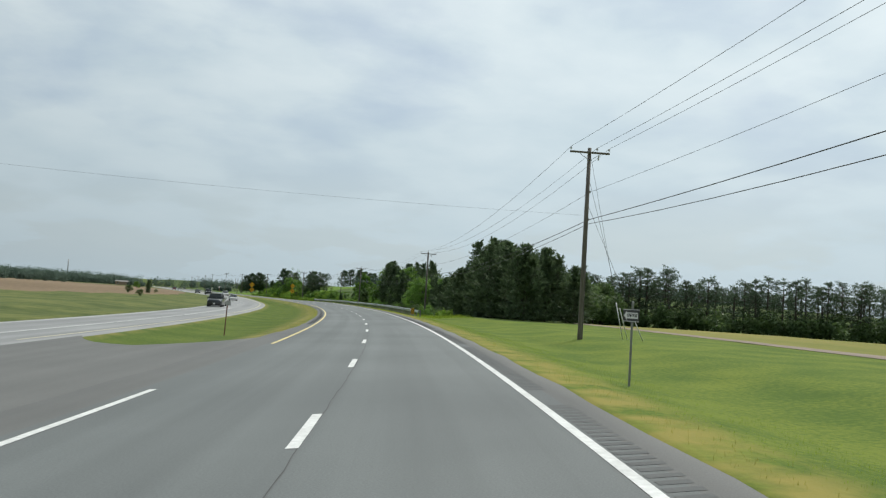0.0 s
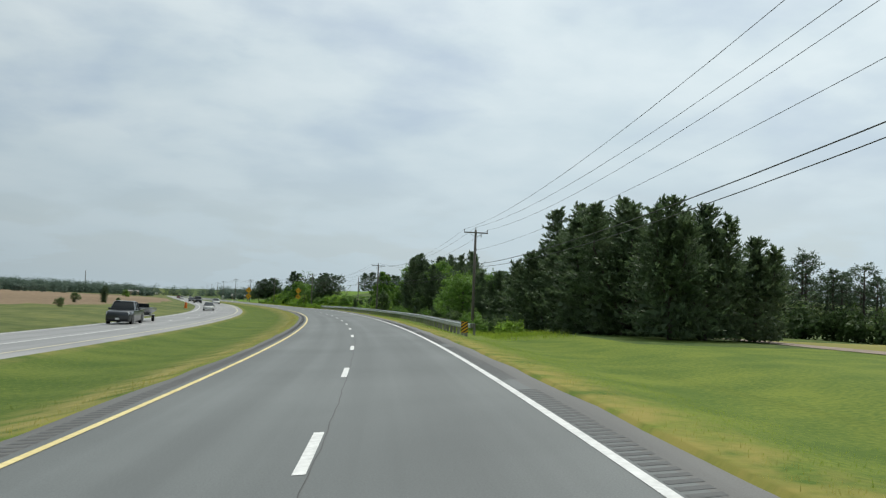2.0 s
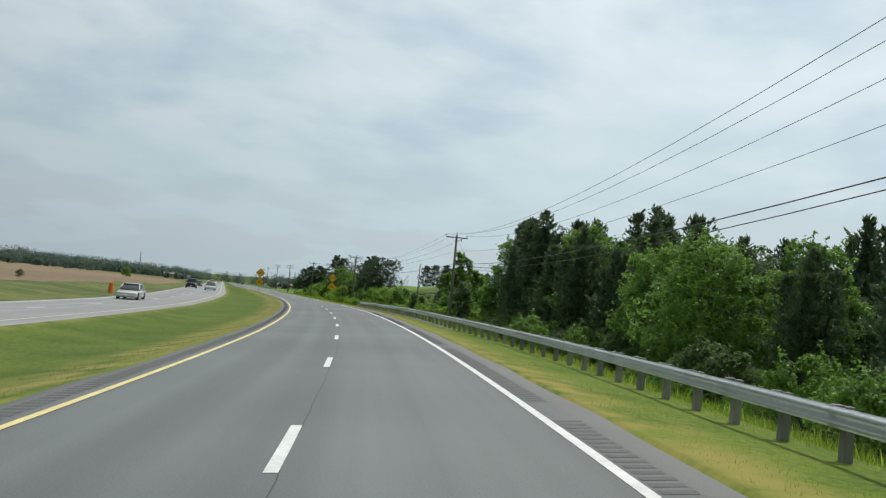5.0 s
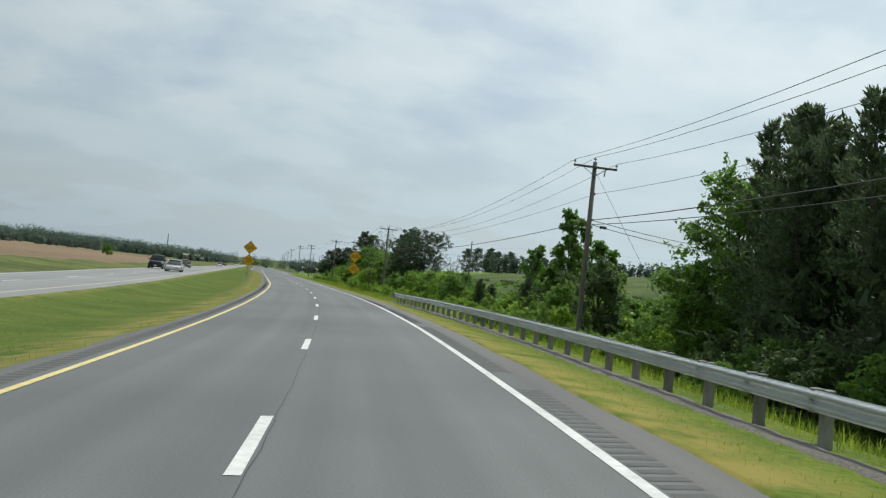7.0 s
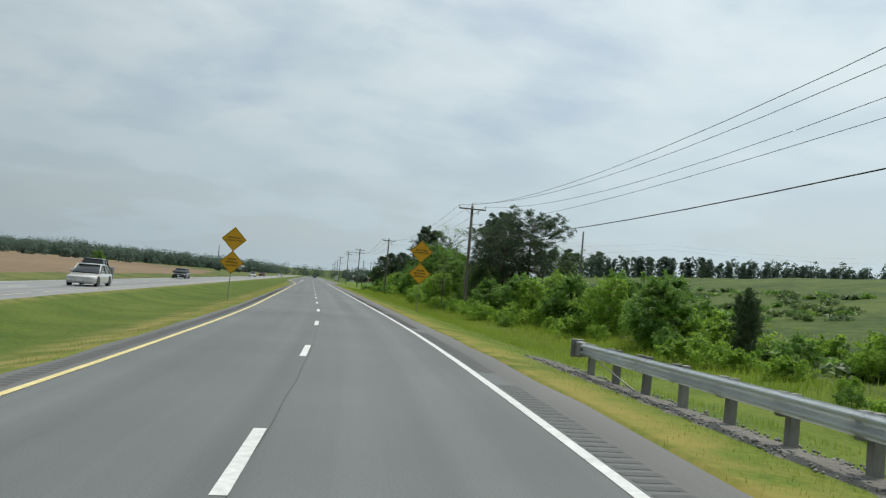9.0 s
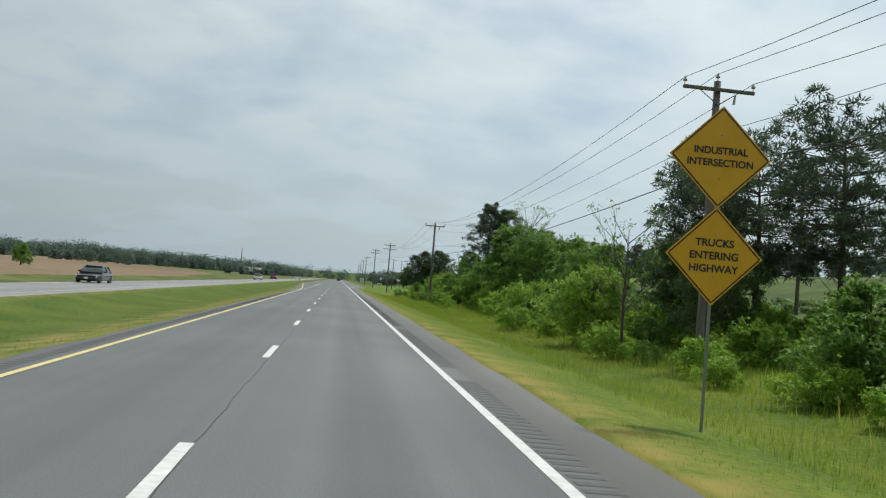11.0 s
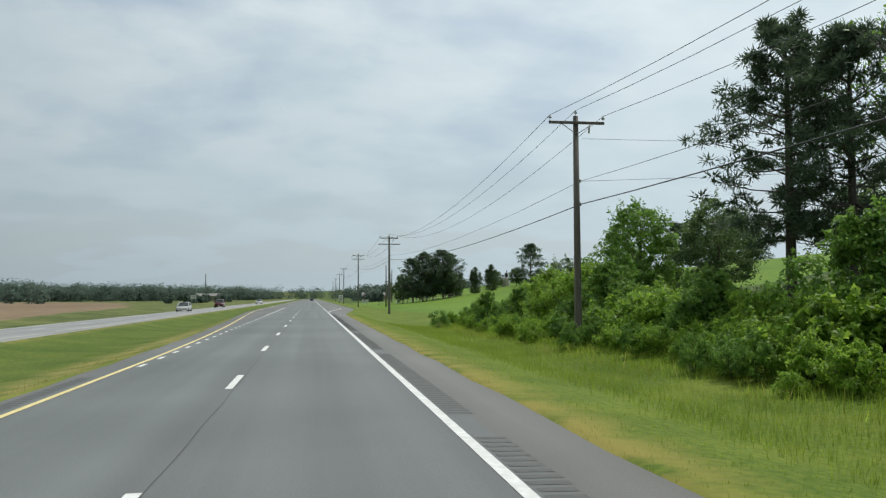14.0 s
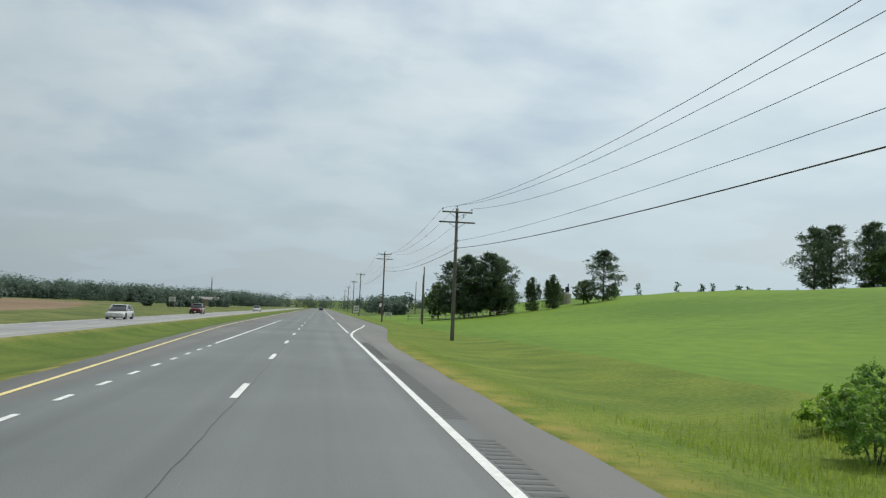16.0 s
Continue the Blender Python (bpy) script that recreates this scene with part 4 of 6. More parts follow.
FINE = [(Kind(shrub(2.2, 2.8, LEAF_BRIGHT, "bright green leafy shrub beside the mown verge")), 2.2), (Kind(shrub(2.6, 3.0, LEAF_BROAD, "green bushy shrub beside the mown verge")), 2.6),
        (Kind(shrub(1.5, 2.4, LEAF_BRIGHT, "low yellow-green shrub among tall weeds", per=42)), 1.5)]
SPARSE = Kind(bare_tree(7.5, "thin half-bare tree with fine twigs"))


def grow(kinds, i, x, y, h, wide=1.0):
    k, usual = kinds[i % len(kinds)]
    h += max(0.0, -on_ground(x, y)[2])
    return k.at(x, y, h / usual, h / usual * wide * random.uniform(0.9, 1.12))


# cedar stand beside the mown verge
for i, (u, y, h) in enumerate([(20.6, -214.5, 10.3), (21.2, -222, 9.6), (19.8, -209, 10.6), (24.4, -221, 9.4), (20.4, -203, 9.0), (23.5, -206, 10.2), (26, -214, 9.8), (19.0, -198, 8.0), (27.5, -205, 9.4),
                               (28.5, -221, 7.4), (24.0, -198, 8.6), (18.6, -194, 7.4), (23.2, -195.8, 12.3), (25.8, -192.0, 12.4), (21.8, -199.5, 9.4)]):
    x, yy, _ = spot(u, y)
    grow(STAND, i, x, yy, h, 1.28)
# mixed woods behind the guardrail
random.seed(11)
for i in range(34):
    y = -196 + i * 2.3 + random.uniform(-.8, .8)
    u = (18.2, 22.0, 25.6)[i % 3] + random.uniform(-1, 1) + 3.0 * float(smooth(-165, -185, y))
    x, yy, _ = spot(u, y)
    h = max(6.2, 9.8 + 0.10 * (y + 130) + 0.12 * (u - 18)) * random.uniform(0.84, 1.04)
    if (i % 5 in (0, 3) and y < -136) or i == 28:
        grow(BROADS, i, x, yy, h * 0.97)
    else:
        grow(STAND if i % 3 else CEDARS, i, x, yy, h * random.uniform(0.9, 1.08), 0.95)
for i in range(22):
    x, yy, _ = spot(random.uniform(15.4, 17.0), -190 + i * 3.4 + random.uniform(-1, 1))
    grow(SHRUBS[3:] + FINE[1:2], random.choice((0, 0, 1)), x, yy, random.uniform(0.3, 1.5))
for u, y, h, k in ((19.8, -117.5, 11.0, CEDARS), (18.6, -122, 9.4, CEDARS), (22, -115.5, 10.0, CEDARS), (20.0, -112.0, 9.2, BROADS[:1]), (24, -117, 9.6, CEDARS), (22, -106.5, 3.0, BROADS), (17.0, -114.5, 4.2, SLIMS[:1])):
    x, yy, _ = spot(u, y)
    grow(k, int(u), x, yy, h)
# small trees round the pole past the woods
for x, y, h, k in ((19.0, -86.4, 8.8, SLIMS[:1]), (20.6, -89.0, 6.4, SLIMS[:1]), (18.0, -84.6, 4.4, SLIMS[:1]), (19.5, -76.4, 6.2, SLIMS[:1]), (20.4, -79.5, 4.6, CEDARS), (21.5, -82.0, 4.6, BROADS), (17.0, -82.5, 3.2, CEDARS), (12.6, -94.2, 0.7, BRIGHTS[:1]), (14.6, -97.5, 2.8, BRIGHTS), (16.4, -93.0, 3.6, SLIMS),
                   (14.4, -103.4, 4.4, SLIMS), (15.8, -102.5, 3.2, SLIMS), (15.5, -89.0, 2.4, SLIMS[1:]), (16.2, -70, 2.8, CEDARS), (18.5, -66, 2.4, CEDARS), (13.6, -100.0, 1.4, BRIGHTS), (17.6, -100.5, 2.3, BRIGHTS[1:]), (19.4, -97.0, 2.2, BRIGHTS[:1]), (18.2, -105.0, 2.4, BRIGHTS[1:]), (21.0, -102.0, 2.6, BRIGHTS[:1]), (22.6, -93.0, 2.4, BRIGHTS[1:])):
    grow(k, int(y), x, y, h)
for u, y, h in ((14.6, -66, 3.0), (16.4, -62, 3.4), (15.2, -57.5, 3.2), (17.0, -54, 3.6), (15.6, -49, 3.3), (14.4, -44.5, 2.9), (16.8, -43, 3.6), (15.4, -37, 3.2), (14.2, -31.5, 2.8), (16.6, -33, 3.4)):
    x, yy, _ = spot(u, y)
    grow(BRIGHTS, int(y * 1.5), x, yy, h, 1.15)
# pines and thin trees behind the third pole
for x, y, h, k in ((19.6, -10.3, 10.4, PINES[:1]), (18.2, -13.0, 9.4, PINES[:1]), (20.0, -21.0, 9.0, PINES[1:2]), (18.4, -17.5, 7.6, PINES[1:2]), (17.4, -14.0, 5.6, BROADS[2:]), (15.2, -6.0, 5.0, BROADS), (14.4, 6, 1.6, FINE[1:2]), (13.6, 16, 1.3, FINE[:1]), (16.0, -19, 4.6, BROADS[2:]), (20.5, -4, 5.4, BROADS), (12.6, -14, 3.4, BRIGHTS), (16.5, 2, 5.6, BROADS), (19, 8, 5.0, BROADS)):
    grow(k, int(x), x, y, h)
for x, y, s in ((22.5, -17, 0.9), (24.5, -19.5, 0.8), (12.0, -20, 0.75), (22.6, 47.5, 1.5), (23.8, 51.5, 1.6)):
    SPARSE.at(x, y, s)
# pine pair and broadleaf trees further on
for x, y, h, k in ((19.2, 52.0, 12.2, PINES[2:]), (20.8, 50.5, 11.6, PINES[:1]), (17.4, 28.2, 8.2, BROADS[:2]), (18.8, 24.0, 7.7, BROADS[:2]), (20.6, 30.5, 7.8, BROADS[2:]), (21.4, 27, 7.0, BROADS), (15.6, 32, 4.8, BRIGHTS), (17.4, 24, 2.8, BRIGHTS), (16.2, 43, 4.2, BRIGHTS),
                   (19.8, 68, 7.0, BROADS), (22.4, 64, 6.6, BROADS), (17.2, 72, 4.2, BROADS), (15.6, 76.5, 2.8, BRIGHTS), (15.0, 50, 2.8, BRIGHTS), (15.2, 83, 1.6, BRIGHTS), (18.6, 79, 2.6, BROADS), (16.2, 63, 3.6, BRIGHTS), (15.0, 68.9, 3.5, BRIGHTS[:1]), (16.2, 66.4, 3.8, BRIGHTS[:1]), (20.5, 72.5, 5.0, BROADS),
                   (15.4, 37, 2.8, BRIGHTS), (25, 24, 3.4, BROADS), (25.5, 55, 6.2, BROADS)):
    grow(k, int(x + y), x, y, h)
# trees on the hill
for x, y, top, k in ((35.0, 239.0, 13.9, HILLPINES), (37.4, 242, 12.6, HILLPINES[:1]), (33.0, 243, 12.0, HILLPINES), (29.8, 239.0, 13.2, HILLPINES), (27.0, 237, 11.6, HILLPINES), (43.4, 239.0, 9.4, STAND), (47.6, 239.0, 10.1, STAND), (58.2, 239.0, 15.3, HILLPINES[:1]), (55.0, 242.0, 9.5, FARBROADS[1:]), (62.5, 246, 9.0, FARBROADS),
                   (31, 241, 8.6, FARBROADS[1:]), (36.5, 240, 9.0, FARBROADS[1:]), (25.0, 242, 7.6, FARBROADS), (39.8, 246, 8.4, FARBROADS), (51.5, 252, 9.0, FARBROADS), (82, 203, 18.0, HILLPINES), (87, 206, 19.2, HILLPINES), (92, 202, 19.2, HILLPINES), (96, 205, 18.2, HILLPINES), (91, 198, 15.2, FARBROADS), (102, 204, 17.5, HILLPINES)):
    h = max(2.0, top - on_ground(x, y)[2])
    grow(k, int(x), x, y, h)
for x, y, top in ((80.4, 134.6, 15.5), (97.3, 224.4, 18.5), (77.6, 91.2, 13.1), (84.0, 96.0, 13.6), (67.9, 42.3, 11.0)):
    grow(HILLPINES, int(x), x, y, top - on_ground(x, y)[2])
# shrub belt behind the verge
random.seed(5)
for i in range(96):
    y = -112 + i * 2.15 + random.uniform(-.8, .8)
    if y > 87:
        break
    for row in range(3):
        u = 12.6 + row * 2.6 + random.uniform(-1.0, 1.0) + (1.2 if -84 < y < -48 else 0)
        if random.random() < ((0.38, 0.2, 0.3) if y < 18 else (0.8, 0.3, 0.25))[row]:
            continue
        x, yy, _ = spot(u, y)
        h = random.uniform(0.5, 1.1) * (1 + 0.6 * row) + (0.35 if 5 < y < 80 and row else 0)
        h *= 0.7 if y > 66 else 0.3 if y < -92 and row < 2 else 0.6 if y < -78 and row < 2 else 1
        grow(FINE if row < 2 or y > -25 else SHRUBS, random.choice((0, 0, 2, 1, 2)), x, yy, h)
for i in range(27):
    y = 8 + i * 2.25 + random.uniform(-.7, .7)
    x, yy, _ = spot(16.4 + random.uniform(-1.2, 1.2), y)
    grow(FINE, random.choice((0, 1, 0)), x, yy, random.uniform(1.8, 3.0))
for u, y, h, i in ((10.9, -179, 0.3, 1), (11.2, -174, 0.45, 1), (11.4, -170, 0.35, 1), (10.9, -163, 0.4, 1), (9.7, -157.6, 1.7, 1), (10.5, -155.6, 1.3, 1), (12.4, -195.5, 0.9, 1), (11.4, -150, 0.6, 1),
                   (14.5, -203, 1.0, 0), (11.6, -138, 0.6, 1), (12.4, -126, 0.5, 1), (11.0, 85.8, 0.9, 1), (12.4, 88.6, 0.7, 2), (14, 90, 1.1, 1)):
    x, yy, _ = spot(u, y)
    grow(FINE, i, x, yy, h)
# scrub and tall weeds between the verge and the hill
random.seed(23)
for i in range(78):
    y = 39 + i * 0.66 + random.uniform(-.5, .5)
    deep = random.random() ** 1.3
    x, yy, _ = spot(12.1 + 3.8 * deep + 0.25 * math.sin(y * 0.55), y)
    h = (0.15 + 0.75 * random.random() + 0.75 * deep) * (1.0 if y < 74 else 0.72)
    grow((FINE[2], FINE[1], SHRUBS[1], FINE[0]), random.choice((0, 0, 0, 1, 2, 3)), x, yy, h, 0.85)
for u, y, h in ((13.4, 79.5, 2.2), (14.6, 75.0, 2.5), (13.8, 84.4, 1.7), (13.1, 86.9, 0.8), (15.4, 81.5, 1.6)):
    x, yy, _ = spot(u, y)
    grow(BRIGHTS, int(y), x, yy, h, 0.8)
# pine row beyond the field
random.seed(3)
for row, step, count in ((0.0, 2.3, 42), (4.0, 2.6, 36)):
    for i in range(count):
        k = i * step - 4
        grow(FARPINES, i + int(row), 44 + row + k * 0.75 + random.uniform(-1, 1), -152 + row + (-k) * 0.65 + random.uniform(-1, 1), random.uniform(8.6, 12.0) - 0.3 * row, 1.15)
for i in range(26):
    grow(FARBROADS[1:], i, 30 + i * 1.2 + random.uniform(-2, 2), -186 + i * 1.4 + random.uniform(-3, 3), random.uniform(5, 8.5))
# trees at the edge of the brown field
for x, y, h, k in ((-38.6, -97, 3.0, CEDARS), (-40.4, 67.9, 3.0, BRIGHTS), (-43, -104, 1.6, SHRUBS[3:]), (-36.5, -86, 0.9, SHRUBS[3:]), (-41, -150, 1.0, SHRUBS[3:])):
    grow(k, int(y), x, y, h)


for kind in Kind.every:
    if not kind.used:
        for child in list(kind.ob.children) + [kind.ob]:
            bpy.data.objects.remove(child)


def woods(name, label, lines, leaf=0.95, per=44, slim=False):
    """Far woods: many crowns of coarse leaves in one mesh. lines: (x0, y0, x1, y1, count, depth, height)."""
    vs, outs = [], []
    for x0, y0, x1, y1, count, depth, height in lines:
        for i in range(count):
            t = (i + random.random()) / count
            x, y = x0 + (x1 - x0) * t + random.uniform(-depth, depth) * 0.5, y0 + (y1 - y0) * t + random.uniform(-depth, depth) * 0.5
            h = height * random.uniform(0.6, 1.15) if not slim else height * random.uniform(0.78, 1.12)
            g = on_ground(x, y)[2]
            if slim:
                for k in range(9):
                    z = 0.06 + 0.105 * k
                    c, d = clump(np.array((x + random.uniform(-1, 1) * h * 0.10, y + random.uniform(-1, 1) * h * 0.10, g + h * z)), h * (0.27 - 0.17 * z), per // 2)
                    vs.append(c); outs.append(d)
                continue
            for k in range(4):
                q = (0.68, 0.45, 0.32, 0.12)[k]
                c, d = clump(np.array((x + random.uniform(-1, 1) * h * 0.26 * (k > 0), y + random.uniform(-1, 1) * h * 0.26 * (k > 0), g + h * q)), h * (0.36 if k else 0.32), per, 0.85, 0.2)
                vs.append(c); outs.append(d)
    v, f = leaves(np.concatenate(vs), leaf, up=0.7, long=1.3, outward=1.5 * np.concatenate(outs))
    # the leaf colour already holds the haze of distance
    return tagged(raw(name, v, f, LEAF_FAR_HAZED), label, "woods", kind="stuff")


def thicket(name, label, places, material, leaf=0.24, per=60):
    """Low scrub as one mesh of leafy mounds: places are (x, y, height, width)."""
    vs, outs = [], []
    for x, y, h, w in places:
        g = on_ground(x, y)[2]
        for _ in range(3):
            c, d = clump(np.array((x + random.uniform(-.3, .3) * w, y + random.uniform(-.3, .3) * w, g + h * random.uniform(0.2, 0.6))), 0.4 * w, per // 3, 0.9 * h / w)
            c[:, 2] = np.maximum(c[:, 2], g + 0.02)
            vs.append(c); outs.append(d)
    v, f = leaves(np.concatenate(vs), leaf, up=0.45, outward=np.concatenate(outs))
    return tagged(raw(name, v, f, material), label, "scrub", kind="stuff")


random.seed(31)
hillside = []
for i in range(1500):
    u, y = 17 + 30 * random.random() ** 1.6, random.uniform(-108, 86)
    if float(noise2(u * 0.35, y * 0.3, 8)) < -0.1:
        continue
    x, yy, _ = spot(u, y)
    hillside.append((x, yy, random.uniform(0.3, 0.8), random.uniform(0.8, 2.4)))
thicket("scrub", "rough low scrub over the hillside", hillside[::2], LEAF_BROAD)
thicket("scrub", "darker low scrub over the hillside", hillside[1::2], LEAF_DARK)
thicket("scrub", "dark undergrowth below the pine row", [(39 + i * 0.42 + random.uniform(-2, 2), -151 - i * 0.365 + random.uniform(-2, 2), random.uniform(3.6, 7.0), random.uniform(3, 4.6)) for i in range(200)], LEAF_DARK, 0.36, 210)
random.seed(21)
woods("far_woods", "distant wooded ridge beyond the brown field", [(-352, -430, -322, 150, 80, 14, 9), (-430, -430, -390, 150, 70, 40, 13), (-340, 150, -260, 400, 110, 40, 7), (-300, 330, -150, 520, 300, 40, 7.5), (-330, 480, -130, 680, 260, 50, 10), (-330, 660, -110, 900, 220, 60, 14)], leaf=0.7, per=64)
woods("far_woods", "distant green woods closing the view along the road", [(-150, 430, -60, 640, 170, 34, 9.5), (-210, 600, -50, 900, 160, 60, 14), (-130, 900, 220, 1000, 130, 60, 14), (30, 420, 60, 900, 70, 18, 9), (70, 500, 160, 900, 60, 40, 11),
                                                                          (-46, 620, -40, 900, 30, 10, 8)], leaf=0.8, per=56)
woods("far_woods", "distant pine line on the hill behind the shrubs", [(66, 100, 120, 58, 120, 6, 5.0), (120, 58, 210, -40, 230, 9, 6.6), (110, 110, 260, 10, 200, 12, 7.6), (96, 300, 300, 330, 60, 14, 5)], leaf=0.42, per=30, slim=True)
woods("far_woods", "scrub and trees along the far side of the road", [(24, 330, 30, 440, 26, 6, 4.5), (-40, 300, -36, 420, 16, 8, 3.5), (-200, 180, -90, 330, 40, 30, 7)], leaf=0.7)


def grass(name, label, bands, material, parent=None):
    """Blades in bands: (u0, u1, y0, y1, per square metre, height, width)."""
    allv = []
    for u0, u1, y0, y1, dens, h, w in bands:
        n = int(abs(u1 - u0) * (y1 - y0) * dens)
        u, y = u0 + (u1 - u0) * rng.random(n), y0 + (y1 - y0) * rng.random(n)
        edge = np.minimum(np.minimum(u - u0, u1 - u) / 1.2, np.minimum(y - y0, y1 - y) / 6)
        keep = (noise2(u * 1.3, y * 0.9, 2) > -0.95 + 0.9 * rng.random(n)) & (rng.random(n) < edge + 0.08)
        u, y = u[keep], y[keep]
        n = len(u)
        z = land(u, y) - 0.02
        x = mid(y) + u * sec(y)
        a = rng.random(n) * 6.283
        hh = h * (0.45 + 0.9 * rng.random(n)); ww = w * (0.6 + 0.8 * rng.random(n))
        lean = hh * 0.5 * rng.normal(size=n)
        p = np.stack([x, y, z], 1)
        side = np.stack([np.cos(a), np.sin(a), 0 * a], 1) * ww[:, None]
        tip = np.stack([lean * np.sin(a), -lean * np.cos(a), hh], 1)
        allv.append(np.stack([p - side, p + side, p + tip], 1).reshape(-1, 3))
    v = np.concatenate(allv)
    return tagged(raw(name, v, np.arange(len(v)).reshape(-1, 3), material, parent), label, "grass", kind="stuff")


grass("grass", "short mown verge grass", [(7.2, 12.4, -78, 92, 150, 0.19, 0.006), (7.6, 9.4, -215, -78, 110, 0.15, 0.006), (5.5, 7.6, -78, 120, 160, 0.06, 0.006), (5.4, 9.4, -325, -222, 110, 0.05, 0.006), (5.4, 7.2, -222, -78, 130, 0.07, 0.006)], BLADE)
grass("dry_grass", "dry yellow grass along the shoulder edge", [(4.8, 5.9, -330, 112, 110, 0.07, 0.006), (-5.5, -4.2, -276, 60, 75, 0.10, 0.006), (10.4, 12.0, -80, 92, 4, 0.6, 0.012)], DRYBLADE)
grass("grass", "uncut dark green grass in the median", [(-11.4, -5.0, -272, 90, 55, 0.05, 0.008)], MEDIANBLADE)
grass("weeds", "tall weeds and wild grass below the shrubs", [(11.2, 15.5, -112, 92, 100, 0.32, 0.009), (8.8, 15, -222, -112, 60, 0.34, 0.013), (15, 30, -112, 88, 5, 0.35, 0.02)], WEED)

# ---------------------------------------------------------------- dirt track across the yellowing field
track = sheet("dirt_track", [28.0, 29.2, 30.4, 31.6], np.arange(-330, -205, 4.0), lambda u, y: land(u, y), TRACK, lift=0.03)
tagged(track, "pale dirt track across the field", "dirt track", kind="structure")

# ---------------------------------------------------------------- utility poles and cables
ARM = 1.22


def pole(height, arms, label, drops, centre):
    ob = thing("utility_pole", label, "utility pole", group="utility poles")
    bm = bmesh.new()
    tube(bm, ((0, 0, -0.6), (0, 0, 0.4), (0, 0, height * 0.5), (0, 0, height)), (0.17, 0.165, 0.145, 0.115), 12)
    part("shaft", bm, WOODPOLE, ob)
    for k in range(arms):
        z = height - 0.32 - 0.85 * k
        arm = part("crossarm", boxed((2 * ARM + 0.1 + 0.5 * k, 0.10, 0.12), (0, -0.15, z), None, 0.012), WOODPOLE, ob)
        for s in (-1, 1):
            bm = bmesh.new()
            tube(bm, ((s * 0.72, -0.18, z - 0.04), (0, -0.13, z - 0.52)), (0.018, 0.018), 5)
            part("brace", bm, STEEL, ob)
    for x, z in ((-ARM, height - 0.26), (centre, height - (0.26 if centre else 0)), (ARM, height - 0.26)):
        bm = cylinder(0.014, 0.16, (x, -0.15 if x else 0, z + 0.08), None, 6)
        pin = part("insulator_pin", bm, STEEL, ob)
        bm = bmesh.new()
        tube(bm, ((x, -0.15 if x else 0, z + 0.12), (x, -0.15 if x else 0, z + 0.17), (x, -0.15 if x else 0, z + 0.19), (x, -0.15 if x else 0, z + 0.26)), (0.075, 0.08, 0.045, 0.05), 8)
        part("insulator", bm, PORCELAIN, ob)
    part("fuse_cutout", cylinder(0.05, 0.34, (0.55, -0.2, height - 0.62), Matrix.Rotation(0.25, 4, "X"), 8, 0.035), PORCELAIN, ob, "grey fuse cutout below the crossarm")
    for z in (height - drops[0], height - drops[1]):
        part("cable_clamp", boxed((0.08, 0.16, 0.14), (0.15, 0, z), None, 0.01), STEEL, ob)
    part("ground_wire", tube(bmesh.new(), ((0.1, -0.14, 0.0), (0.09, -0.12, height * 0.6)), (0.012, 0.012), 4), WIRE, ob)
    return ob


POLES = [(-34.0, -352.0, 13.5), (-16.1, -272.0, 11.86), (2.2, -188.5, 9.6), (12.8, -104.9, 9.3), (13.6, -23.2, 9.2), (13.2, 58.9, 9.5), (12.4, 142.0, 10.1), (12.7, 227.7, 11.8), (13.1, 330.0, 12.0), (14.0, 405.0, 12.0), (15.0, 500.0, 12.0), (16.0, 600.0, 12.0)]
# how far below each top the neutral and the telephone cable hang
DROPS = [(2.8, 4.55), (2.8, 4.55), (2.1, 3.6), (1.8, 3.27), (1.75, 2.93), (2.9, 3.93)] + [(2.7, 3.3)] * 6
tops = []
for i, (x, y, top) in enumerate(POLES):
    g = on_ground(x, y)[2]
    h = top - g + 0.30
    a = radians(heading(y) if y < -50 else 0)
    ob = pole(h, 2 if i in (6, 7) else 1, "weathered wooden utility pole with %s" % ("two crossarms" if i in (6, 7) else "one crossarm and cables"), DROPS[i], 0.45 if i < 2 else 0.0)
    ob.matrix_basis = Matrix.Translation((x, y, g)) @ Matrix.Rotation(a, 4, "Z")
    tops.append((ob.matrix_basis.copy(), h))


def cable(name, label, ends, radius, sags, category="cable"):
    """A cable from support to support, each span a part of its own."""
    ob = thing(name, label, category, group="overhead cables")
    for i, (a, b) in enumerate(zip(ends, ends[1:])):
        a, b = Vector(a), Vector(b)
        sag = sags[min(i, len(sags) - 1)] if isinstance(sags, tuple) else sags
        n = 14
        pts = [a.lerp(b, k / n) - Vector((0, 0, 4 * sag * (k / n) * (1 - k / n))) for k in range(n + 1)]
        part("span", tube(bmesh.new(), pts, [radius] * (n + 1), 5, False), WIRE, ob)
    return ob


for x, y, dz in ((-ARM, -0.15, 0.0), (0.0, 0.0, 0.26), (ARM, -0.15, 0.0)):
    cable("power_cable", "thin overhead power cable on insulators", [m @ Vector((0.45 if i < 2 and not x else x, y, h + (0 if i < 2 else dz))) for i, (m, h) in enumerate(tops)], 0.011, (0.6, 1.6, 1.85, 1.95, 1.6, 2.0, 1.6))
cable("power_cable", "thin lower neutral cable", [m @ Vector((0.19, 0, h - d[0])) for (m, h), d in zip(tops, DROPS)], 0.010, (0.6, 1.05, 1.25, 1.0, 1.1, 0.8))
cable("telephone_cable", "thick black telephone cable on the poles", [m @ Vector((0.19, 0, h - d[1])) for (m, h), d in zip(tops, DROPS)], 0.022, (0.6, 0.9, 0.9, 0.9, 0.75, 0.75))
cable("telephone_cable", "second black telephone cable near the first poles", [m @ Vector((0.19, 0, h - d[1] - 0.26)) for (m, h), d in zip(tops[:4], DROPS)], 0.018, 1.1)
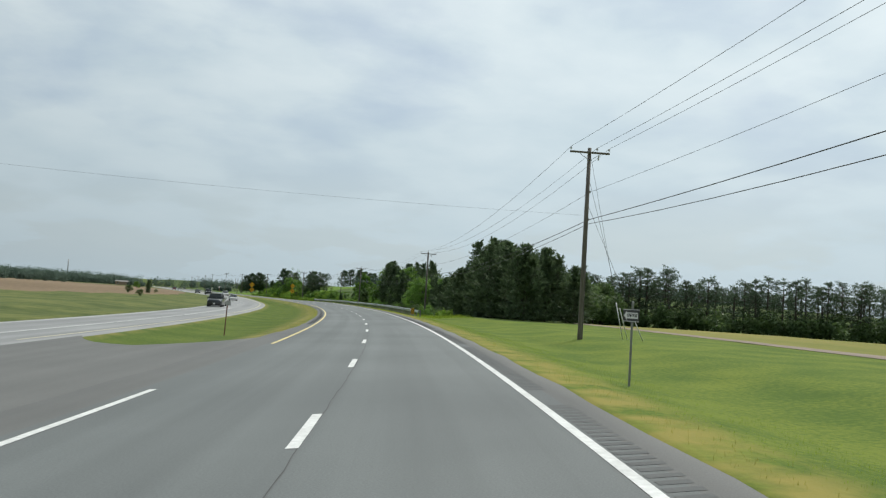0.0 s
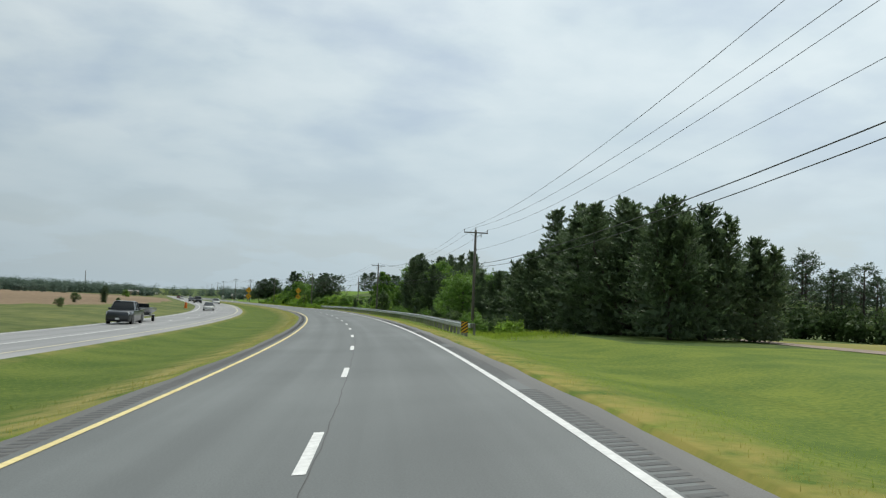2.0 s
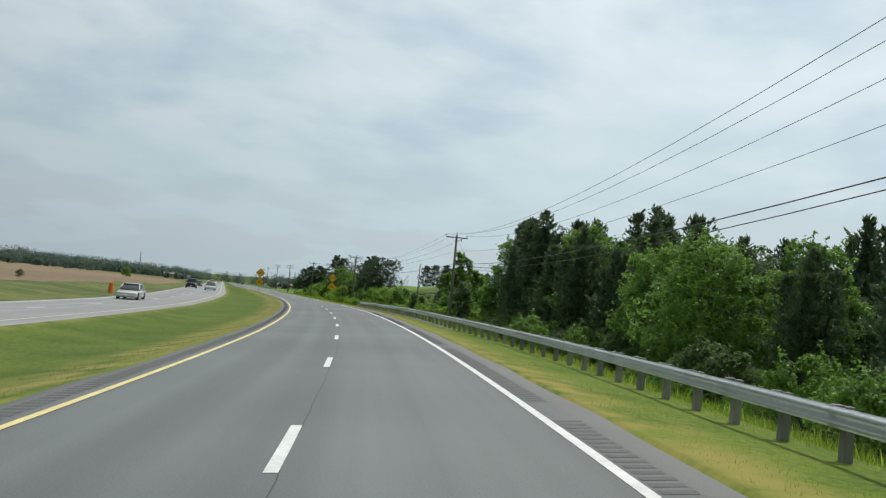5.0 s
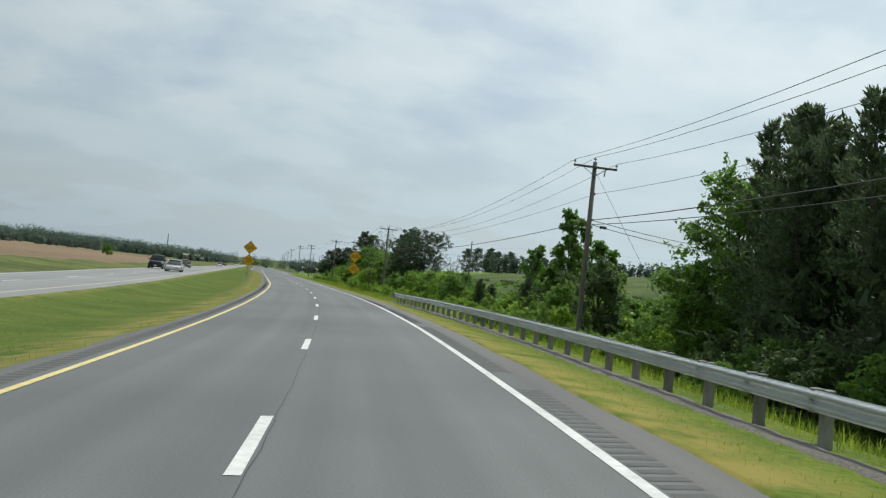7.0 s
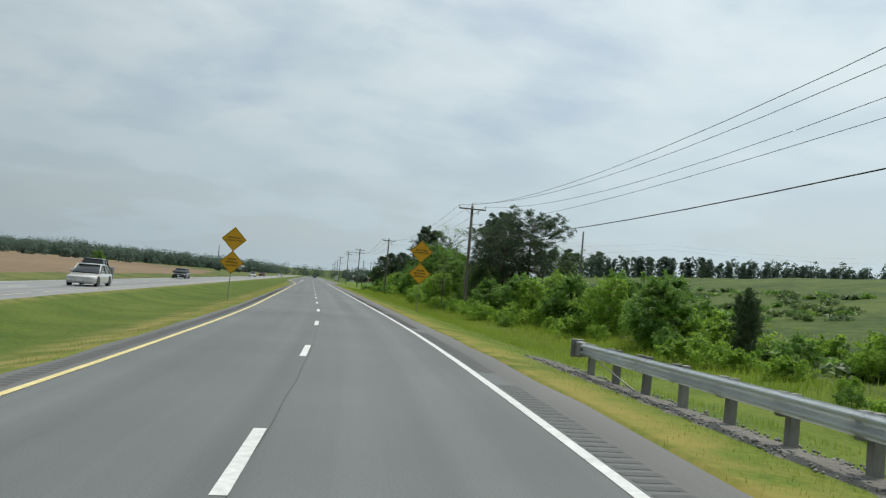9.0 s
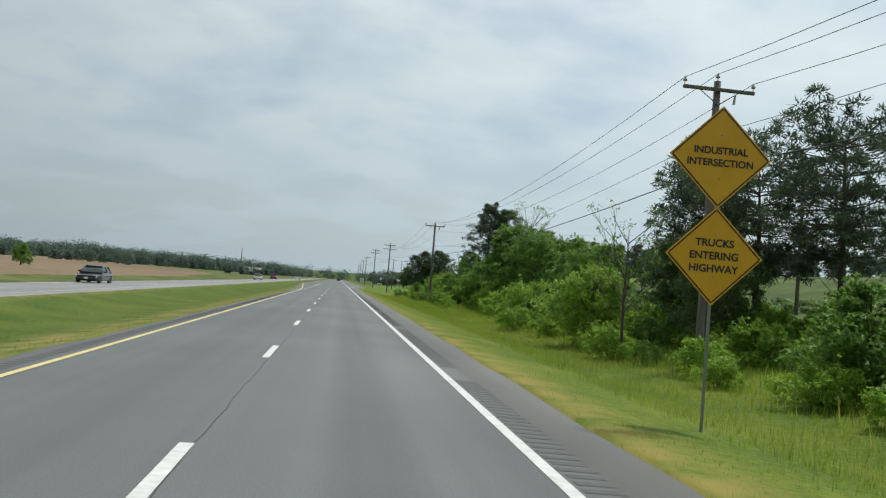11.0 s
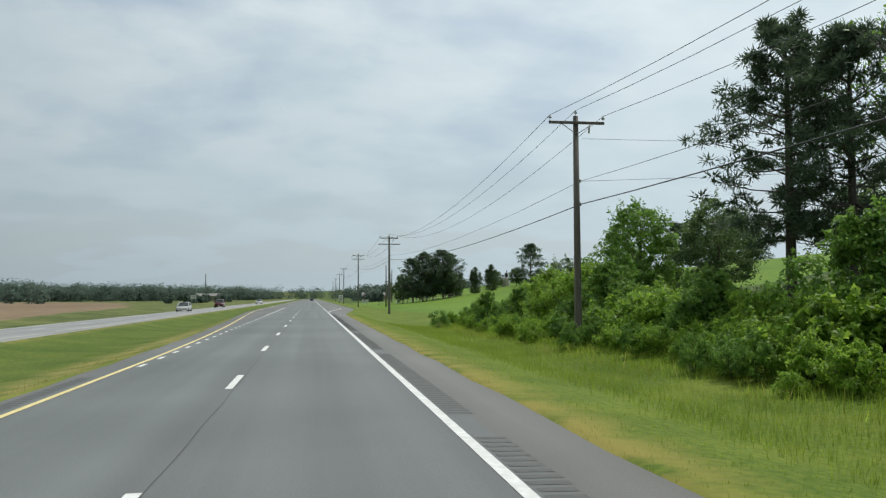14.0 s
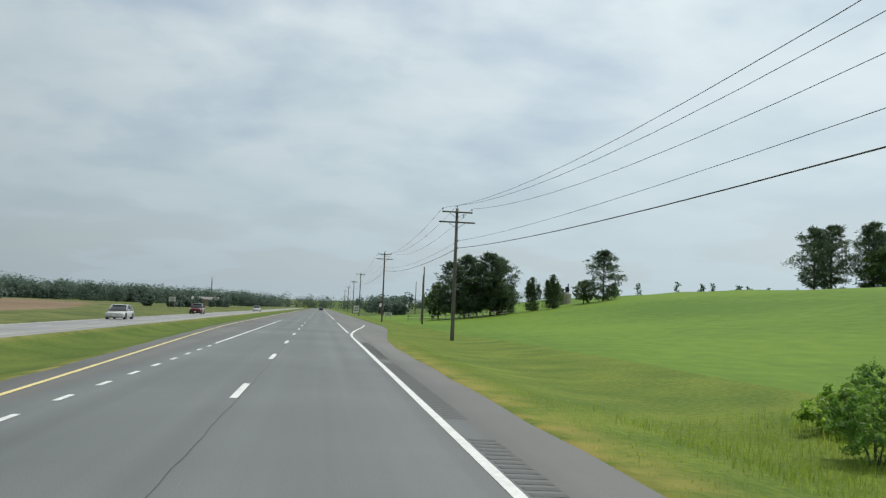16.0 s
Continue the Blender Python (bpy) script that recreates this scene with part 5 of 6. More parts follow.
# guy wires and side services
m1, h1 = tops[1]
for k, (dx, dy) in enumerate(((2.6, -0.4), (3.3, 0.9), (3.7, -1.0))):
    foot = m1 @ Vector((dx, dy, 0))
    foot = on_ground(foot.x, foot.y)
    ob = cable("guy_wire", "steel guy wire from pole to ground with a pale guard", [m1 @ Vector((0.1, 0, h1 - 0.5 - k * 1.6)), foot], 0.010, 0.0, "guy wire")
    a, b = Vector(foot), m1 @ Vector((0.1, 0, h1 - 0.5 - k * 1.6))
    part("guy_guard", tube(bmesh.new(), (a, a.lerp(b, 0.2)), (0.03, 0.03), 6), SIGNWHITE, ob, "pale plastic guy guard")
for z0, z1 in ((7.86, 9.5),):
    cable("telephone_cable", "thin black cable crossing high over the road", [(-16.3, -271.9, z0), (-69.2, -257.7, z1)], 0.005, 0.5)
m3, h3 = tops[3]
cable("telephone_cable", "black cable running off to the side", [m3 @ Vector((0.2, 0, h3 - 3.3)), (52, -70, 9.5), (120, -20, 13)], 0.02, 0.8)
cable("telephone_cable", "black cable running off to the side", [m3 @ Vector((0.2, 0, h3 - 3.55)), (52, -70, 9.1), (120, -20, 12.6)], 0.02, 0.9)
side = (Vector((52, -70, 9.1)) - m3 @ Vector((0.2, 0, h3 - 3.55))).normalized()
case = m3 @ Vector((0.2, 0, h3 - 3.62)) + side * 1.0
ob = thing("splice_case", "black cable splice case hanging on the side cable", "splice case")
part("body", tube(bmesh.new(), [case + side * k for k in (0, 0.05, 0.16, 0.66, 0.77, 0.82)], (0.03, 0.07, 0.09, 0.09, 0.07, 0.03), 10), PLASTIC, ob)
for k in (0.16, 0.66):
    part("strap", tube(bmesh.new(), (case + side * k, case + side * (k + 0.03)), (0.096, 0.096), 10), STEEL, ob)
f3 = on_ground(20.5, -104)
cable("guy_wire", "steel guy wire from pole into the shrubs", [m3 @ Vector((0.1, 0, h3 - 0.6)), f3], 0.010, 0.0, "guy wire")
m5, h5 = tops[5]
cable("power_cable", "thin service cable crossing the field", [m5 @ Vector((0.2, 0, h5 - 2.9)), (75, 75, 14), (140, 95, 17)], 0.009, 0.6)
cable("power_cable", "thin service cable crossing the field", [m5 @ Vector((0.3, 0, h5 - 1.0)), (75, 82, 15.5), (140, 104, 18.5)], 0.009, 0.6)
for x, y, h in ((-69.2, -257.7, 10.6), (34.3, 7.4, 8.8), (17.5, 206.0, 9.0), (30.0, 330, 10), (24.0, 262, 9.5)):
    g = on_ground(x, y)[2]
    ob = thing("bare_pole", "plain wooden pole standing on its own", "pole", Matrix.Translation((x, y, g)))
    part("shaft", tube(bmesh.new(), ((0, 0, -0.5), (0, 0, h * 0.5), (0, 0, h)), (0.15, 0.13, 0.10), 10), WOODPOLE, ob)
for x, y, h in ((-146, 1265, 34),):
    g = on_ground(x, y)[2]
    ob = thing("radio_mast", "slim distant grey mast above the woods", "mast", Matrix.Translation((x, y, g)))
    part("shaft", tube(bmesh.new(), ((0, 0, -1), (0, 0, (34 - g) * 0.5), (0, 0, 36 - g)), (0.9, 0.8, 0.7), 8), STEEL, ob)

# ---------------------------------------------------------------- guardrail
W_BEAM = [(0.0, -0.155), (0.012, -0.135), (0.075, -0.105), (0.083, -0.085), (0.078, -0.06), (0.015, -0.025), (0.0, 0.0), (0.015, 0.025), (0.078, 0.06), (0.083, 0.085), (0.075, 0.105), (0.012, 0.135), (0.0, 0.155)]


def rail_u(y):
    return float(np.interp(y, [-232, -222, -205, -172, -130, -101, -83, -78], [7.0, 7.0, 7.2, 7.8, 7.25, 7.0, 6.8, 6.75]))


def rail_u_back(y):
    return rail_u(y) + 0.25 + 2.3 * float(smooth(-200, -222, y))


@functools.lru_cache(None)
def rail_base(u, y):
    return float(np.mean([land(u, y + d) for d in np.arange(-7, 7.1, 1.0)]))


def rail_point(fun, y, off, up):
    u = fun(y) - off
    return Vector((float(mid(y) + u * sec(y)), y, rail_base(fun(y), y) + up))


def guardrail(fun, ys, label, top=0.66):
    """W-beam sections on timber posts with blocks. off grows towards the road."""
    ob = thing("guardrail", label, "guardrail")
    step = 2
    for i in range(0, len(ys) - 1, step):
        seg = [y for y in ys[i:i + step + 1]]
        bm = bmesh.new()
        rings = []
        for n, y in enumerate(seg):
            rings.append([bm.verts.new(rail_point(fun, y - (0.004 if n == len(seg) - 1 else 0), 0.17 + a, top + b)) for a, b in W_BEAM])
        for r, s in zip(rings, rings[1:]):
            for a in range(len(W_BEAM) - 1):
                bm.faces.new((r[a], r[a + 1], s[a + 1], s[a])).smooth = True
        bmesh.ops.solidify(bm, geom=list(bm.faces), thickness=0.004)
        for f in bm.faces:
            f.smooth = False
        part("rail", bm, GALV, ob)
    post_me = block_me = None
    for y in ys:
        p = rail_point(fun, y, 0, 0)
        turn = Matrix.Rotation(radians(heading(y)), 4, "Z")
        if post_me is None:
            a = part("post", boxed((0.16, 0.15, 1.20), (0.09, 0, 0.21), None, 0.012), POSTWOOD, ob)
            b = part("block", boxed((0.155, 0.15, 0.35), (-0.080, 0, top - 0.005), None, 0.012), POSTWOOD, ob)
            post_me, block_me = a.data, b.data
        else:
            a, b = new("post", post_me), new("block", block_me)
            a.parent = b.parent = ob
        a.matrix_basis = b.matrix_basis = Matrix.Translation(p + Vector((0, 0, random.uniform(-.02, .02)))) @ turn @ Matrix.Rotation(random.uniform(-.03, .03), 4, "Y")
    return ob


front = guardrail(rail_u, list(np.arange(-221.5, -196.0, 1.905)), "galvanised guardrail with weathered timber posts and a striped end")
main = guardrail(rail_u_back, list(np.arange(-213.5, -80.0, 1.905)), "long galvanised guardrail on timber posts along the bend")


def end_cap(fun, y, sign, parent, name):
    p = rail_point(fun, y, 0.2, 0.66)
    turn = Matrix.Translation(p) @ Matrix.Rotation(radians(heading(y)), 4, "Z")
    bm = bmesh.new()
    box(bm, (0.20, 0.45, 0.36), (0.04, sign * 0.22, 0), None, 0.03)
    box(bm, (0.34, 0.04, 0.46), (0.0, sign * 0.45, 0), None, 0.012)
    box(bm, (0.05, 0.9, 0.30), (0.12, -sign * 0.3, 0), None, 0.01)
    bmesh.ops.transform(bm, matrix=turn, verts=bm.verts)
    return part(name, bm, STEEL, parent, "grey steel end terminal")


def gravel_edge(base, seed):
    return lambda y: np.interp(y, [-170, -101, -83, -74], base) + 0.10 * noise2(y * 3.1, y * 1.7, seed) + 0.08 * np.sin(y * 5.3 + seed)


def heaped(u, y):
    """Loose stones heaped along the posts, sinking into the grass at both edges."""
    k = np.linspace(0, 1, u.shape[1])[None]
    return land(u, y) - 0.05 - 0.08 * (1 - smooth(-150, -143, y)) + 0.11 * np.sin(np.pi * k) ** 0.6 + 0.02 * noise2(u * 7, y * 7)


g0, g1 = gravel_edge([7.0, 6.6, 6.3, 6.3], 0.3), gravel_edge([7.7, 7.7, 7.6, 7.3], 4.0)
gravel = sheet("gravel_strip", [g0] + [(lambda y, k=k: g0(y) * (1 - k) + g1(y) * k) for k in (0.17, 0.33, 0.5, 0.67, 0.83)] + [g1], np.arange(-150, -75.5, 0.3), heaped, GRAVEL)
tagged(gravel, "strip of grey gravel under the guardrail", "gravel", kind="structure")
vs, fs = [], []
for i in range(1400):
    y = random.uniform(-112, -76)
    k = random.random()
    x, yy, z = spot(float(g0(np.array(y)) * (1 - k) + g1(np.array(y)) * k), y)
    r = random.uniform(0.015, 0.045)
    a = random.uniform(0, 3)
    ring = [(x + math.cos(a + j * 1.571) * r * random.uniform(0.7, 1.2), yy + math.sin(a + j * 1.571) * r * random.uniform(0.7, 1.2), z + 0.05) for j in range(4)]
    n = len(vs)
    vs += ring + [(x, yy, z + 0.05 + r * 0.7), (x, yy, z + 0.02)]
    fs += [(n + j, n + (j + 1) % 4, n + 4) for j in range(4)] + [(n + (j + 1) % 4, n + j, n + 5) for j in range(4)]
tagged(raw("gravel", vs, fs, STONE), "loose grey stones along the guardrail posts", "gravel", kind="stuff")
end_cap(rail_u_back, -80.2, 1, main, "end_terminal")
end_cap(rail_u, -221.8, -1, front, "end_terminal")
bm = tube(bmesh.new(), (rail_point(rail_u_back, -81.5, 0.2, 0.5), rail_point(rail_u_back, -84, 0.1, 0.05)), (0.015, 0.015), 5)
part("anchor_cable", bm, STEEL, main)

# ---------------------------------------------------------------- signs


def lettering(text, size, at, parent, material, name="lettering"):
    """Raised letters facing -Y, centred at a place."""
    cu = bpy.data.curves.new(name, "FONT")
    cu.body, cu.size, cu.align_x, cu.align_y, cu.extrude = text, size, "CENTER", "CENTER", 0.002
    cu.offset = size * 0.024
    tmp = new("tmp", cu)
    me = bpy.data.meshes.new_from_object(tmp)
    bpy.data.objects.remove(tmp)
    me.transform(Matrix.Translation(at) @ Matrix.Rotation(radians(90), 4, "X"))
    me.materials.clear(); me.materials.append(material)
    ob = new(name, me)
    ob.parent = parent
    return ob


def diamond(side, z, text, parent, size):
    """A diamond panel facing -Y with a black border."""
    turn = Matrix.Rotation(radians(45), 4, "Y")
    panel = part("panel", boxed((side, 0.006, side), (0, -0.05, z), turn, 0.002), SIGNYELLOW, parent, "orange-yellow diamond panel with black lettering")
    bm = bmesh.new()
    w = side - 0.07
    for s in (-1, 1):
        box(bm, (w, 0.003, 0.022), Matrix.Translation((0, -0.0555, z)) @ turn @ Vector((0, 0, s * w / 2)), turn)
        box(bm, (0.022, 0.003, w - 0.022), Matrix.Translation((0, -0.0555, z)) @ turn @ Vector((s * w / 2, 0, 0)), turn)
    part("border", bm, SIGNBLACK, panel)
    rows = text.split("\n")
    for i, row in enumerate(rows):
        lettering(row, size, (0, -0.056, z + ((len(rows) - 1) / 2 - i) * size * 1.22), panel, SIGNBLACK)
    for s in (-0.3, 0.3):
        part("bolt", cylinder(0.012, 0.01, (0, -0.058, z + s * side), Matrix.Rotation(radians(90), 4, "X"), 6), STEEL, panel)


def warning_sign(x, y, lean, z_low, z_high, label):
    g = on_ground(x, y)[2]
    ob = thing("warning_sign", label, "road sign", Matrix.Translation((x, y, g)) @ Matrix.Rotation(radians(-4), 4, "Z") @ Matrix.Rotation(radians(lean), 4, "Y"), "paired warning signs")
    bm = bmesh.new()
    box(bm, (0.05, 0.03, z_high - g + 1.2), (0, 0, (z_high - g) / 2 + 0.1), None, 0.006)
    box(bm, (0.03, 0.05, z_high - g + 0.9), (0, -0.01, (z_high - g) / 2), None, 0.006)
    part("post", bm, STEEL, ob, "grey steel channel post")
    diamond(1.22, z_high - g, "INDUSTRIAL\nINTERSECTION", ob, 0.165)
    diamond(1.16, z_low - g, "TRUCKS\nENTERING\nHIGHWAY", ob, 0.175)
    return ob


warning_sign(7.45, -37.3, 0.0, 2.61, 4.26, "two stacked orange-yellow diamond warning signs on a steel post")
warning_sign(-6.15, -39.8, 1.0, 2.2, 3.83, "two stacked orange-yellow diamond warning signs in the median")


def one_way(x, y):
    g = on_ground(x, y)[2]
    ob = thing("one_way_sign", "black one-way sign with a white arrow on a grey post", "road sign", Matrix.Translation((x, y, g)) @ Matrix.Rotation(radians(-98), 4, "Z"))
    part("post", boxed((0.06, 0.045, 2.3), (0, 0, 0.95), None, 0.008), STEEL, ob)
    panel = part("panel", boxed((0.92, 0.008, 0.31), (0, -0.03, 1.75), None, 0.003), SIGNBLACK, ob)
    bm = bmesh.new()
    box(bm, (0.92, 0.003, 0.012), (0, -0.0355, 1.895)); box(bm, (0.92, 0.003, 0.012), (0, -0.0355, 1.605))
    part("border", bm, SIGNWHITE, panel)
    bm = bmesh.new()
    outline = [(-0.42, 0), (-0.25, 0.115), (-0.25, 0.075), (0.40, 0.075), (0.40, -0.075), (-0.25, -0.075), (-0.25, -0.115)]
    vs = [bm.verts.new((a, -0.0365, 1.75 + b)) for a, b in outline]
    bm.faces.new(vs[:3] + [vs[3], vs[4], vs[5], vs[6]])
    bmesh.ops.triangulate(bm, faces=bm.faces)
    bmesh.ops.solidify(bm, geom=list(bm.faces), thickness=0.002)
    part("arrow", bm, SIGNWHITE, panel, "white arrow pointing along the one-way road")
    lettering("ONE WAY", 0.125, (0.08, -0.040, 1.75), panel, SIGNBLACK)


one_way(-30.9, -300.9)
x, y, z = spot(-7.95, -270)
ob = thing("median_sign", "small dark edge-on sign on a thin brown post in the median", "road sign", Matrix.Translation((x, y, z)) @ Matrix.Rotation(radians(60), 4, "Z") @ Matrix.Rotation(radians(4), 4, "Y"))
part("post", boxed((0.06, 0.05, 2.2), (0, 0, 0.9), None, 0.008), RUST, ob)
part("panel", boxed((0.75, 0.008, 0.26), (0, -0.03, 1.85), None, 0.003), STEEL, ob)


def marker():
    p = rail_point(rail_u, -222.6, 0.2, 0)
    ob = thing("object_marker", "yellow and black striped hazard panel at the guardrail end", "road sign", Matrix.Translation(p) @ Matrix.Rotation(radians(heading(-222)), 4, "Z"))
    part("post", boxed((0.05, 0.04, 1.1), (0, 0.03, 0.3), None, 0.006), STEEL, ob)
    panel = part("panel", boxed((0.42, 0.006, 0.68), (0, 0, 0.58), None, 0.002), SIGNYELLOW, ob)
    for k in range(6):
        bm = bmesh.new()
        c = 0.58 - 0.52 + k * 0.205
        poly = []
        for zz, xx in ((c - 0.15 + 0.0, -0.21), (c + 0.15, 0.21), (c + 0.15 + 0.10, 0.21), (c - 0.15 + 0.10, -0.21)):
            poly.append((xx, zz))
        lo, hi = 0.245, 0.915
        pts = []
        for a, b in zip(poly, poly[1:] + poly[:1]):
            for f in (0, 0.25, 0.5, 0.75):
                pts.append((a[0] + (b[0] - a[0]) * f, min(hi, max(lo, a[1] + (b[1] - a[1]) * f))))
        if max(q[1] for q in pts) - min(q[1] for q in pts) < 0.02:
            bm.free(); continue
        face = bm.faces.new([bm.verts.new((a, -0.0055, b)) for a, b in pts])
        part("stripe", bm, SIGNBLACK, panel)


marker()


def small_sign(x, y, w, h, z, rz, material, label):
    g = on_ground(x, y)[2]
    ob = thing("roadside_sign", label, "road sign", Matrix.Translation((x, y, g)) @ Matrix.Rotation(radians(rz), 4, "Z"))
    for s in (-0.35, 0.35):
        part("post", boxed((0.08, 0.06, z), (s * w, 0, z / 2 - 0.15), None, 0.008), STEEL, ob)
    panel = part("panel", boxed((w, 0.02, h), (0, -0.05, z - h / 2), None, 0.004), material, ob)
    for k in range(3):
        part("bar", boxed((w * 0.7, 0.004, h * 0.08), (0, -0.063, z - h * (0.28 + 0.22 * k)), None), SIGNBLACK if material is not SIGNBLACK else SIGNWHITE, panel)


small_sign(16.5, 262, 1.8, 0.9, 1.5, 8, SIGNWHITE, "small white sign board by the side road")
small_sign(11.0, 300, 1.4, 1.8, 2.8, 0, SIGNWHITE, "pale roadside sign board far ahead")
small_sign(-30, 262, 1.5, 1.0, 2.6, -10, SIGNWHITE, "pale sign board beyond the far carriageway")

# ---------------------------------------------------------------- fence by the side road
ob = thing("board_fence", "low grey timber board fence on the meadow edge", "fence")
for i in range(9):
    p = on_ground(17.5 + i * 2.4, 228 + i * 0.5)
    part("post", boxed((0.12, 0.12, 1.4), (p[0], p[1], p[2] + 0.5), None, 0.01), POSTWOOD, ob)
    if i < 8:
        q = on_ground(17.5 + (i + 1) * 2.4, 228 + (i + 1) * 0.5)
        for z in (0.45, 0.95):
            part("board", tube(bmesh.new(), ((p[0], p[1] - 0.08, p[2] + z), (q[0], q[1] - 0.08, q[2] + z)), (0.07, 0.07), 4), POSTWOOD, ob)

# ---------------------------------------------------------------- vehicles


def wheel(ob, x, y, r, w=0.22):
    turn = Matrix.Rotation(radians(90), 4, "Y")
    bm = bmesh.new()
    tube(bm, ((x - w / 2, y, r), (x - w * 0.42, y, r), (x + w * 0.42, y, r), (x + w / 2, y, r)), (r * 0.86, r, r, r * 0.86), 20)
    t = part("wheel", bm, RUBBER, ob, "black tyre")
    s = 1 if x > 0 else -1
    part("rim", cylinder(r * 0.62, 0.03, (x + s * (w / 2), y, r), turn, 16), RIM, t)


def loft(bm, sections):
    """Quads between cross-sections: each (y, [(x, z) right half from bottom to top])."""
    rings = []
    for y, half in sections:
        pts = [(x, z) for x, z in half] + [(-x, z) for x, z in reversed(half)]
        rings.append([bm.verts.new((x, y, z)) for x, z in pts])
    n = len(rings[0])
    for r, s in zip(rings, rings[1:]):
        for k in range(n):
            bm.faces.new((r[k], r[(k + 1) % n], s[(k + 1) % n], s[k]))
    bm.faces.new(list(reversed(rings[0]))); bm.faces.new(rings[-1])
    bmesh.ops.recalc_face_normals(bm, faces=bm.faces)
    for e in bm.edges:
        e.smooth = len(e.link_faces) == 2 and e.calc_face_angle(0) < 0.75
    for f in bm.faces:
        f.smooth = True
    return bm


def vehicle(kind, material, label, u, y, towards=True, far=True):
    """A car, van or pickup, nose towards -Y in its own space."""
    dims = {"sedan": (4.8, 1.82, 1.44, 0.33), "suv": (4.7, 1.9, 1.72, 0.37), "pickup": (5.7, 2.0, 1.88, 0.41)}[kind]
    L, W, H, R = dims
    z = (far_z if far else road_z)(np.array(float(u)), np.array(float(y)))
    m = Matrix.Translation((float(mid(y) + u * sec(y)), y, float(z) + 0.005)) @ Matrix.Rotation(radians(heading(y) + (0 if towards else 180)), 4, "Z")
    ob = thing({"sedan": "car", "suv": "car", "pickup": "pickup_truck"}[kind], label, "car" if kind != "pickup" else "pickup truck", m, "vehicles on the far carriageway" if far else "vehicles ahead")
    w, low = W / 2, R * 0.55
    belt = H * (0.60 if kind == "sedan" else 0.62)
    nose = belt * (0.80 if kind == "sedan" else 0.94)
    tail = belt * (0.97 if kind == "sedan" else 1.0)
    f, b = -L / 2, L / 2

    def half(k, z1, b0=low):
        return [(w * k * 0.9, b0), (w * k, b0 + 0.12), (w * k, (b0 + z1) * 0.55), (w * k * 0.97, z1 - 0.06), (w * k * 0.9, z1)]
    bm = loft(bmesh.new(), [(f, half(0.80, nose * 0.86, low + 0.1)), (f + 0.12, half(0.93, nose * 0.95)), (f + 0.9, half(1.0, nose)), (f + L * 0.27, half(1.0, belt)), (f + L * 0.55, half(1.0, belt)), (b - 0.6, half(1.0, tail)),
                            (b - 0.08, half(0.95, tail * 0.97)), (b, half(0.86, tail * 0.9, low + 0.1))])
    part("body", bm, material, ob)
    c0, c1, r0, r1 = {"sedan": (0.25, 0.86, 0.42, 0.72), "suv": (0.25, 0.985, 0.38, 0.93), "pickup": (0.27, 0.64, 0.37, 0.60)}[kind]

    def cab(k, z1):
        return [(w * 0.93, belt - 0.02), (w * (0.93 + (k - 0.93) * 0.5), (belt + z1) / 2), (w * k, z1 - 0.03), (w * k * 0.9, z1)]
    top = H - 0.02
    bm = loft(bmesh.new(), [(f + L * c0, cab(0.91, belt + 0.02)), (f + L * r0, cab(0.76, top - 0.03)), (f + L * r1, cab(0.76, top - 0.03)), (f + L * c1, cab(0.90, belt + 0.03))])
    part("cabin_glass", bm, GLASS, ob, "dark tinted glass")
    bm = loft(bmesh.new(), [(f + L * r0 - 0.06, [(w * 0.72, top - 0.05), (w * 0.66, top - 0.015)]), (f + L * (r0 + 0.06), [(w * 0.77, top - 0.05), (w * 0.68, H)]), (f + L * (r1 - 0.05), [(w * 0.77, top - 0.05), (w * 0.68, H)]),
                            (f + L * r1 + 0.05, [(w * 0.72, top - 0.05), (w * 0.66, top - 0.02)])])
    part("roof", bm, material, ob)
    for s in (-1, 1):
        for y0, y1 in ((c0, r0), (c1, r1)):
            part("pillar", tube(bmesh.new(), ((s * w * 0.925, f + L * y0, belt - 0.02), (s * w * 0.765, f + L * y1, top - 0.04)), (0.045, 0.04), 5), material, ob)
        part("pillar", tube(bmesh.new(), ((s * w * 0.935, f + L * (r0 + r1) / 2, belt - 0.02), (s * w * 0.77, f + L * (r0 + r1) / 2, top - 0.04)), (0.04, 0.035), 5), PLASTIC, ob)
        part("headlight", boxed((0.34, 0.22, 0.16 if kind == "sedan" else 0.22), (s * w * 0.72, f + 0.14, nose * 0.80), None, 0.03), LAMP, ob, "clear headlight")
        part("tail_light", boxed((0.16, 0.08, 0.28), (s * w * 0.82, b - 0.05, tail * 0.78), None, 0.02), DARKRED, ob)
        part("mirror", boxed((0.20, 0.12, 0.14), (s * (w + 0.08), f + L * c0 + 0.35, belt + 0.06), None, 0.03), material, ob)
        for yy in (f + L * 0.18, b - L * 0.20):
            wheel(ob, s * (w - 0.12), yy, R)
            bm = bmesh.new()
            tube(bm, ((s * (w - 0.02), yy, R), (s * (w + 0.006), yy, R)), (R * 1.12, R * 1.10), 18)
            part("wheel_arch", bm, PLASTIC, ob)
    part("grille", boxed((W * 0.46, 0.06, nose * 0.26), (0, f + 0.06, nose * 0.70), None, 0.02), PLASTIC, ob)
    part("bumper", boxed((W * 0.86, 0.16, 0.20), (0, f + 0.05, low + 0.17), None, 0.05), material if kind == "sedan" else PLASTIC, ob)
    part("plate", boxed((0.31, 0.012, 0.15), (0, f - 0.035, low + 0.22), None, 0.003), SIGNWHITE, ob)
